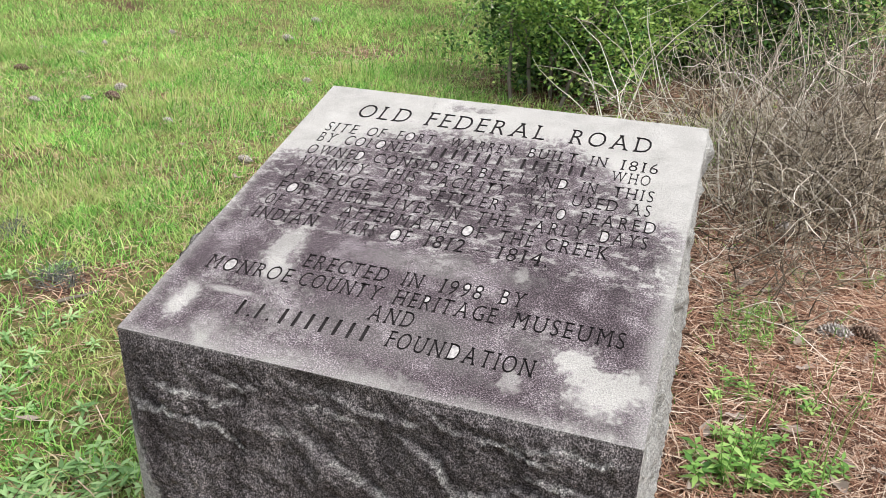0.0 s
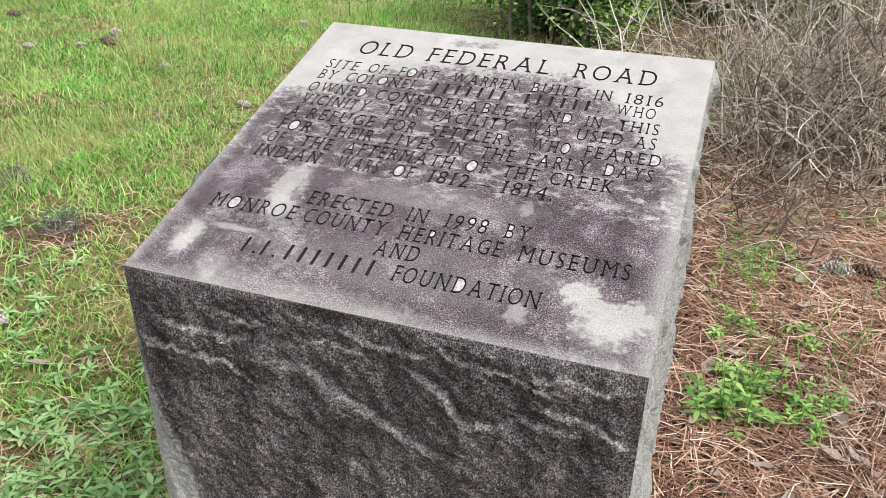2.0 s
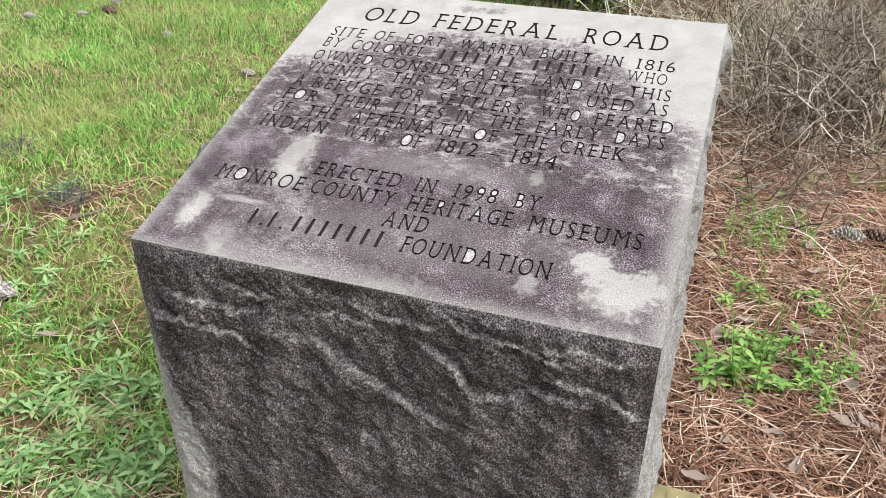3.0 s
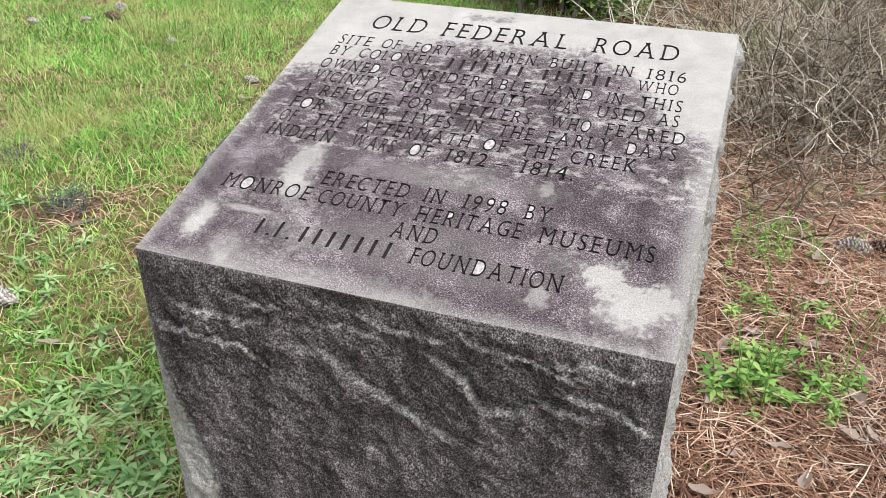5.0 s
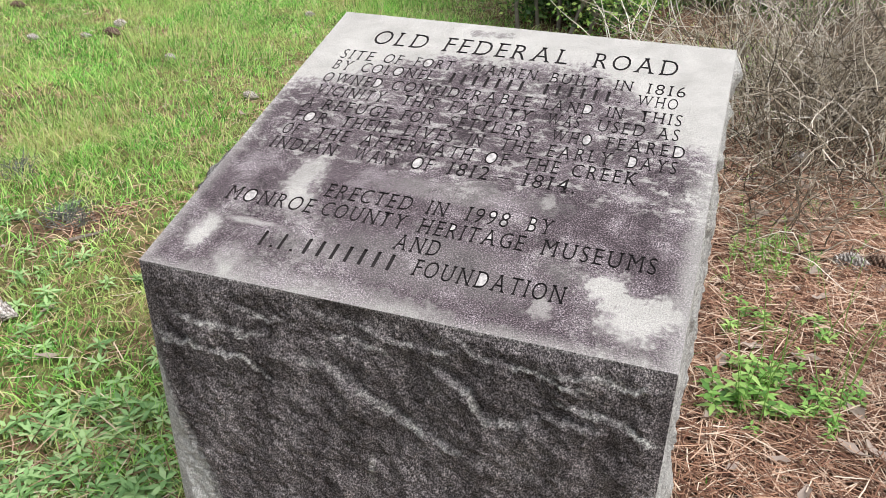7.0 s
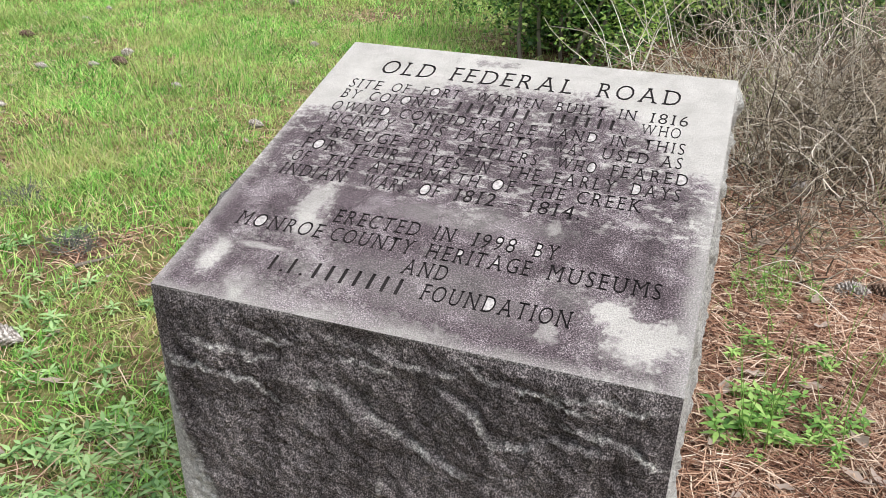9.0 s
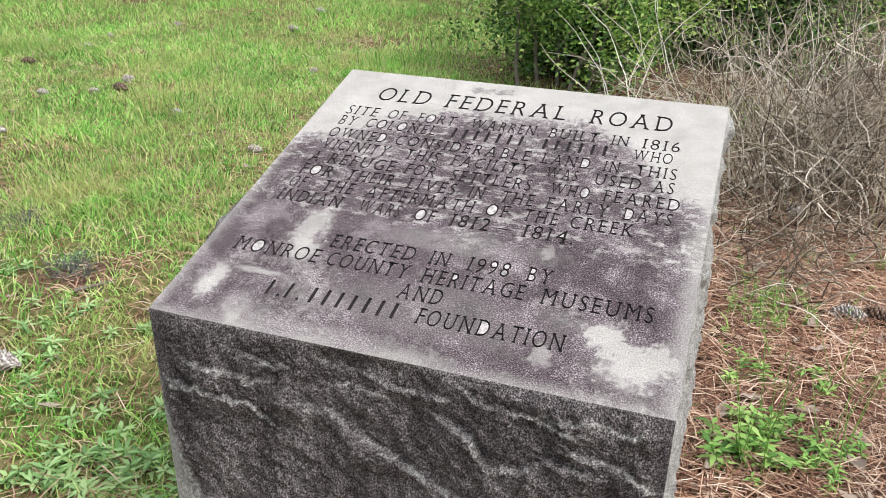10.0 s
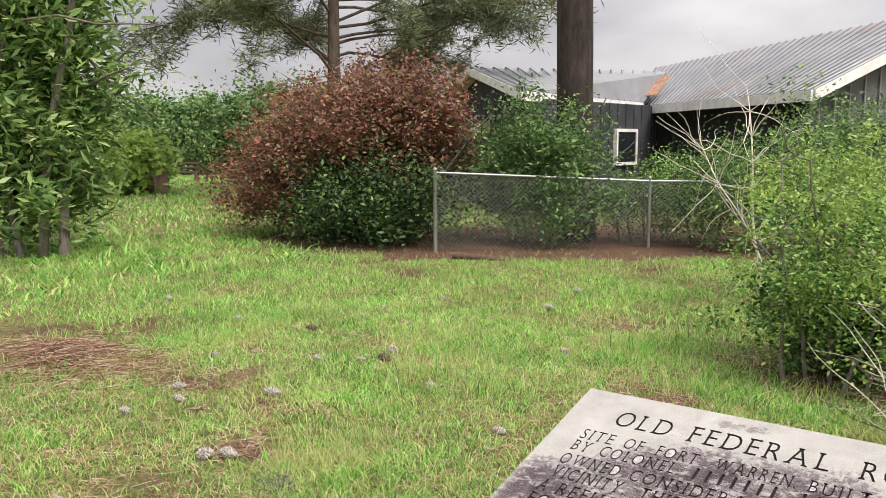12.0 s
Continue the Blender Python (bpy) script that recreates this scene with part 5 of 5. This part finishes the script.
# tufts of taller grass
rng = R(400)
for x, y, n, hh, lab in ((-2.58, 2.13, 90, 0.19, "pale upright grass tuft"), (-3.0, 3.45, 110, 0.18, "bright green grass tuft"), (-2.45, 3.4, 90, 0.17, "bright green grass tuft"), (-1.6, 4.3, 160, 0.22, "bright green grass tuft"),
                         (-2.2, 4.9, 140, 0.22, "bright green grass tuft"), (-1.0, 3.6, 120, 0.2, "bright green grass tuft"), (-1.35, 2.2, 60, 0.12, "bright green grass tuft"), (-3.4, 4.2, 90, 0.16, "bright green grass tuft"),
                         (-2.3, 0.9, 70, 0.1, "bright green grass tuft"), (-0.8, 1.6, 60, 0.12, "bright green grass tuft"), (-1.9, 5.6, 140, 0.24, "bright green grass tuft"), (-0.55, 0.95, 40, 0.1, "bright green grass tuft")):
    p = rng.normal(0, 0.10 + hh * 0.35, (n, 2))
    v, t = blades(p, hh * rng.uniform(0.4, 1.15, n), rng.uniform(0.003, 0.006, n), rng.uniform(0.1, 0.7, n), rng)
    ob = new("grass_tuft", tri_mesh("grass_tuft", v, t, M_GRASS))
    ob.location = (x, y, relief(x, y) - 0.005)
    tagged(ob, lab, "grass", kind="stuff")
# dark dried clump in the lawn
rng = R(420)
lines = [(bent((rng.normal(0, 0.05), rng.normal(0, 0.035), 0.0), (rng.normal(), rng.normal(), rng.uniform(0.1, 1.0)), rng.uniform(0.05, 0.13), 5, 0.4, rng), np.linspace(0.0022, 0.001, 5)) for _ in range(130)]
v, q = tubes(lines, 3)
M_DARKTWIG = plain_mat("lichen_grey", (0.15, 0.16, 0.14), 0.9, 0.5, 60)
for x, y in ((-2.44, 1.6), (-1.95, 1.35)):
    ob = new("dry_clump", tri_mesh("dry_clump", v, q, M_DARKTWIG))
    ob.location = (x, y, relief(x, y))
    tagged(ob, "dark grey dried lichen clump on the grass", "dry plant")
# curled dead leaves
rng = R(440)


def dead_leaf(seed):
    """A dry leaf with ragged, unevenly curled edges."""
    rng = R(seed)
    vs, ts = [], []
    for i in range(6):
        f = i / 5
        w = 0.021 * math.sin(math.pi * (0.06 + 0.9 * f)) * rng.uniform(0.6, 1.2)
        for s in (-1, 0, 1):
            vs.append((0.085 * (f - 0.5), s * w + 0.012 * math.sin(f * 2.5 + seed), 0.006 + abs(s) * w * rng.uniform(0.1, 1.3) + 0.012 * (f - 0.5) ** 2 * 4))
    for i in range(5):
        for s in (0, 1):
            a = i * 3 + s
            ts.append((a, a + 1, a + 4, a + 3))
    return tri_mesh("dead_leaf", vs, ts, M_DRYLEAF)


LEAF_MESHES = [dead_leaf(450 + i) for i in range(5)]
spots = [(-1.63, 1.17), (0.87, 1.14), (-1.2, 1.3), (0.86, 0.98), (0.95, 0.95), (0.75, 1.35)]
spots += [(rng.uniform(0.5, 1.9), rng.uniform(0.3, 3.3)) for _ in range(85)] + [(rng.uniform(0.5, 2.3), rng.uniform(2.2, 4.4)) for _ in range(110)]
spots += [(rng.uniform(-4.2, -0.5), rng.uniform(-0.4, 3.4)) for _ in range(45)] + [(rng.uniform(-1.3, 0.5), rng.uniform(3.7, 4.7)) for _ in range(25)]
for x, y in spots:
    ob = new("dead_leaf", LEAF_MESHES[int(rng.integers(0, 5))])
    s = rng.uniform(0.4, 1.05)
    ob.matrix_basis = pose(x, y, relief(x, y) + (0.034 if x > 0.4 else 0.014), rng.uniform(-14, 14), rng.uniform(-14, 14), rng.uniform(0, 360)) @ Matrix.Scale(s, 4)
    tagged(ob, "curled dry brown leaf on the ground", "dead leaf", "fallen leaves")
# fallen sticks
for i, (x, y, rz, ln) in enumerate(((1.25, 2.9, -52, 0.9), (-2.35, 1.2, 10, 0.28), (-1.75, 1.25, 60, 0.16), (-2.9, 0.6, 30, 0.3), (-5.5, 2.2, 25, 0.7), (-5.9, 2.6, -40, 0.5), (1.5, 2.2, 120, 0.6), (1.45, 3.6, 35, 0.8))):
    rng = R(480 + i)
    v, q = tubes([(bent((-ln / 2, 0, 0.018), (1, 0, 0.02), ln, 8, 0.07, rng), np.linspace(0.008, 0.004, 8))], 6)
    ob = new("fallen_stick", tri_mesh("fallen_stick", v, q, M_STEM))
    ob.matrix_basis = pose(x, y, relief(x, y) + 0.004, 0, 0, rz)
    tagged(ob, "thin grey fallen stick on the ground", "stick", "fallen sticks")
# heap of rust-brown needles out on the lawn
rng = R(500)
n = 1500
a = rng.uniform(0, 2 * np.pi, n)
c = np.stack([rng.normal(-5.6, 0.42, n), rng.normal(2.3, 0.28, n)], 1)
hz = 0.08 * np.exp(-((c[:, 0] + 5.6) / 0.45) ** 2 - ((c[:, 1] - 2.3) / 0.3) ** 2) * rng.uniform(0.1, 1.0, n) + 0.02
lines = [(np.array([[x - 0.09 * math.cos(t), y - 0.09 * math.sin(t), z], [x, y, z + 0.015], [x + 0.09 * math.cos(t), y + 0.09 * math.sin(t), z]]), np.array([0.002, 0.002, 0.0015])) for (x, y), z, t in zip(c, hz, a)]
v, q = tubes(lines, 3)
tagged(new("straw_heap", tri_mesh("straw_heap", v, q, M_NEEDLE)), "raked heap of rust-brown pine straw", "pine straw", kind="stuff")
# rotten log by the fence, bare poles in the shrubs
rng = R(510)
v, q = tubes([(bent((-6.5, 8.35, 0.05), (1, 0.55, 0.0), 1.1, 8, 0.05, rng), np.linspace(0.055, 0.035, 8))], 9)
tagged(new("fallen_log", tri_mesh("fallen_log", v, q, M_RUSTWOOD)), "short rotten log lying in the straw", "log")
for x0, y0, z0, ln in ((-1.45, 6.5, 0.72, 2.2), (-1.25, 6.2, 0.45, 1.9)):
    v, q = tubes([(bent((0, 0, 0), (1, 0.1, -0.02), ln, 9, 0.05, rng), np.linspace(0.018, 0.011, 9)), (np.array([[0.2, 0, 0], [0.2, 0.02, -z0]]), np.array([0.012, 0.014])), (np.array([[ln * 0.9, 0.25, 0], [ln * 0.9, 0.25, -z0]]), np.array([0.01, 0.012]))], 6)
    ob = new("bare_branch", tri_mesh("bare_branch", v, q, M_TWIG))
    ob.location = (x0, y0, z0)
    tagged(ob, "pale bare branch lying level through the shrub", "branch")
# far garden: block wall and seat
part_block = part("block_pillar", box((-24.5, 15.0, 0), (-23.9, 15.5, 0.75), 0.02), plain_mat("brown_block", (0.2, 0.13, 0.1), 0.9))
tagged(part_block, "low brown block pillar on the far lawn", "pillar")
bench = empty("garden_bench", (-31.5, 21.4, 0), 35)
tagged(bench, "dark wooden slatted bench on the far lawn", "bench")
for z in (0.42, 0.62, 0.82):
    part("slat", box((-0.8, -0.03 if z > 0.5 else -0.4, z), (0.8, 0.03, z + 0.09), 0.008), M_RUSTWOOD, bench)
for x in (-0.75, 0.67):
    part("leg", box((x, -0.04, 0), (x + 0.08, 0.04, 0.95), 0.008), M_RUSTWOOD, bench)
    part("leg", box((x, -0.4, 0), (x + 0.08, -0.32, 0.42), 0.008), M_RUSTWOOD, bench)
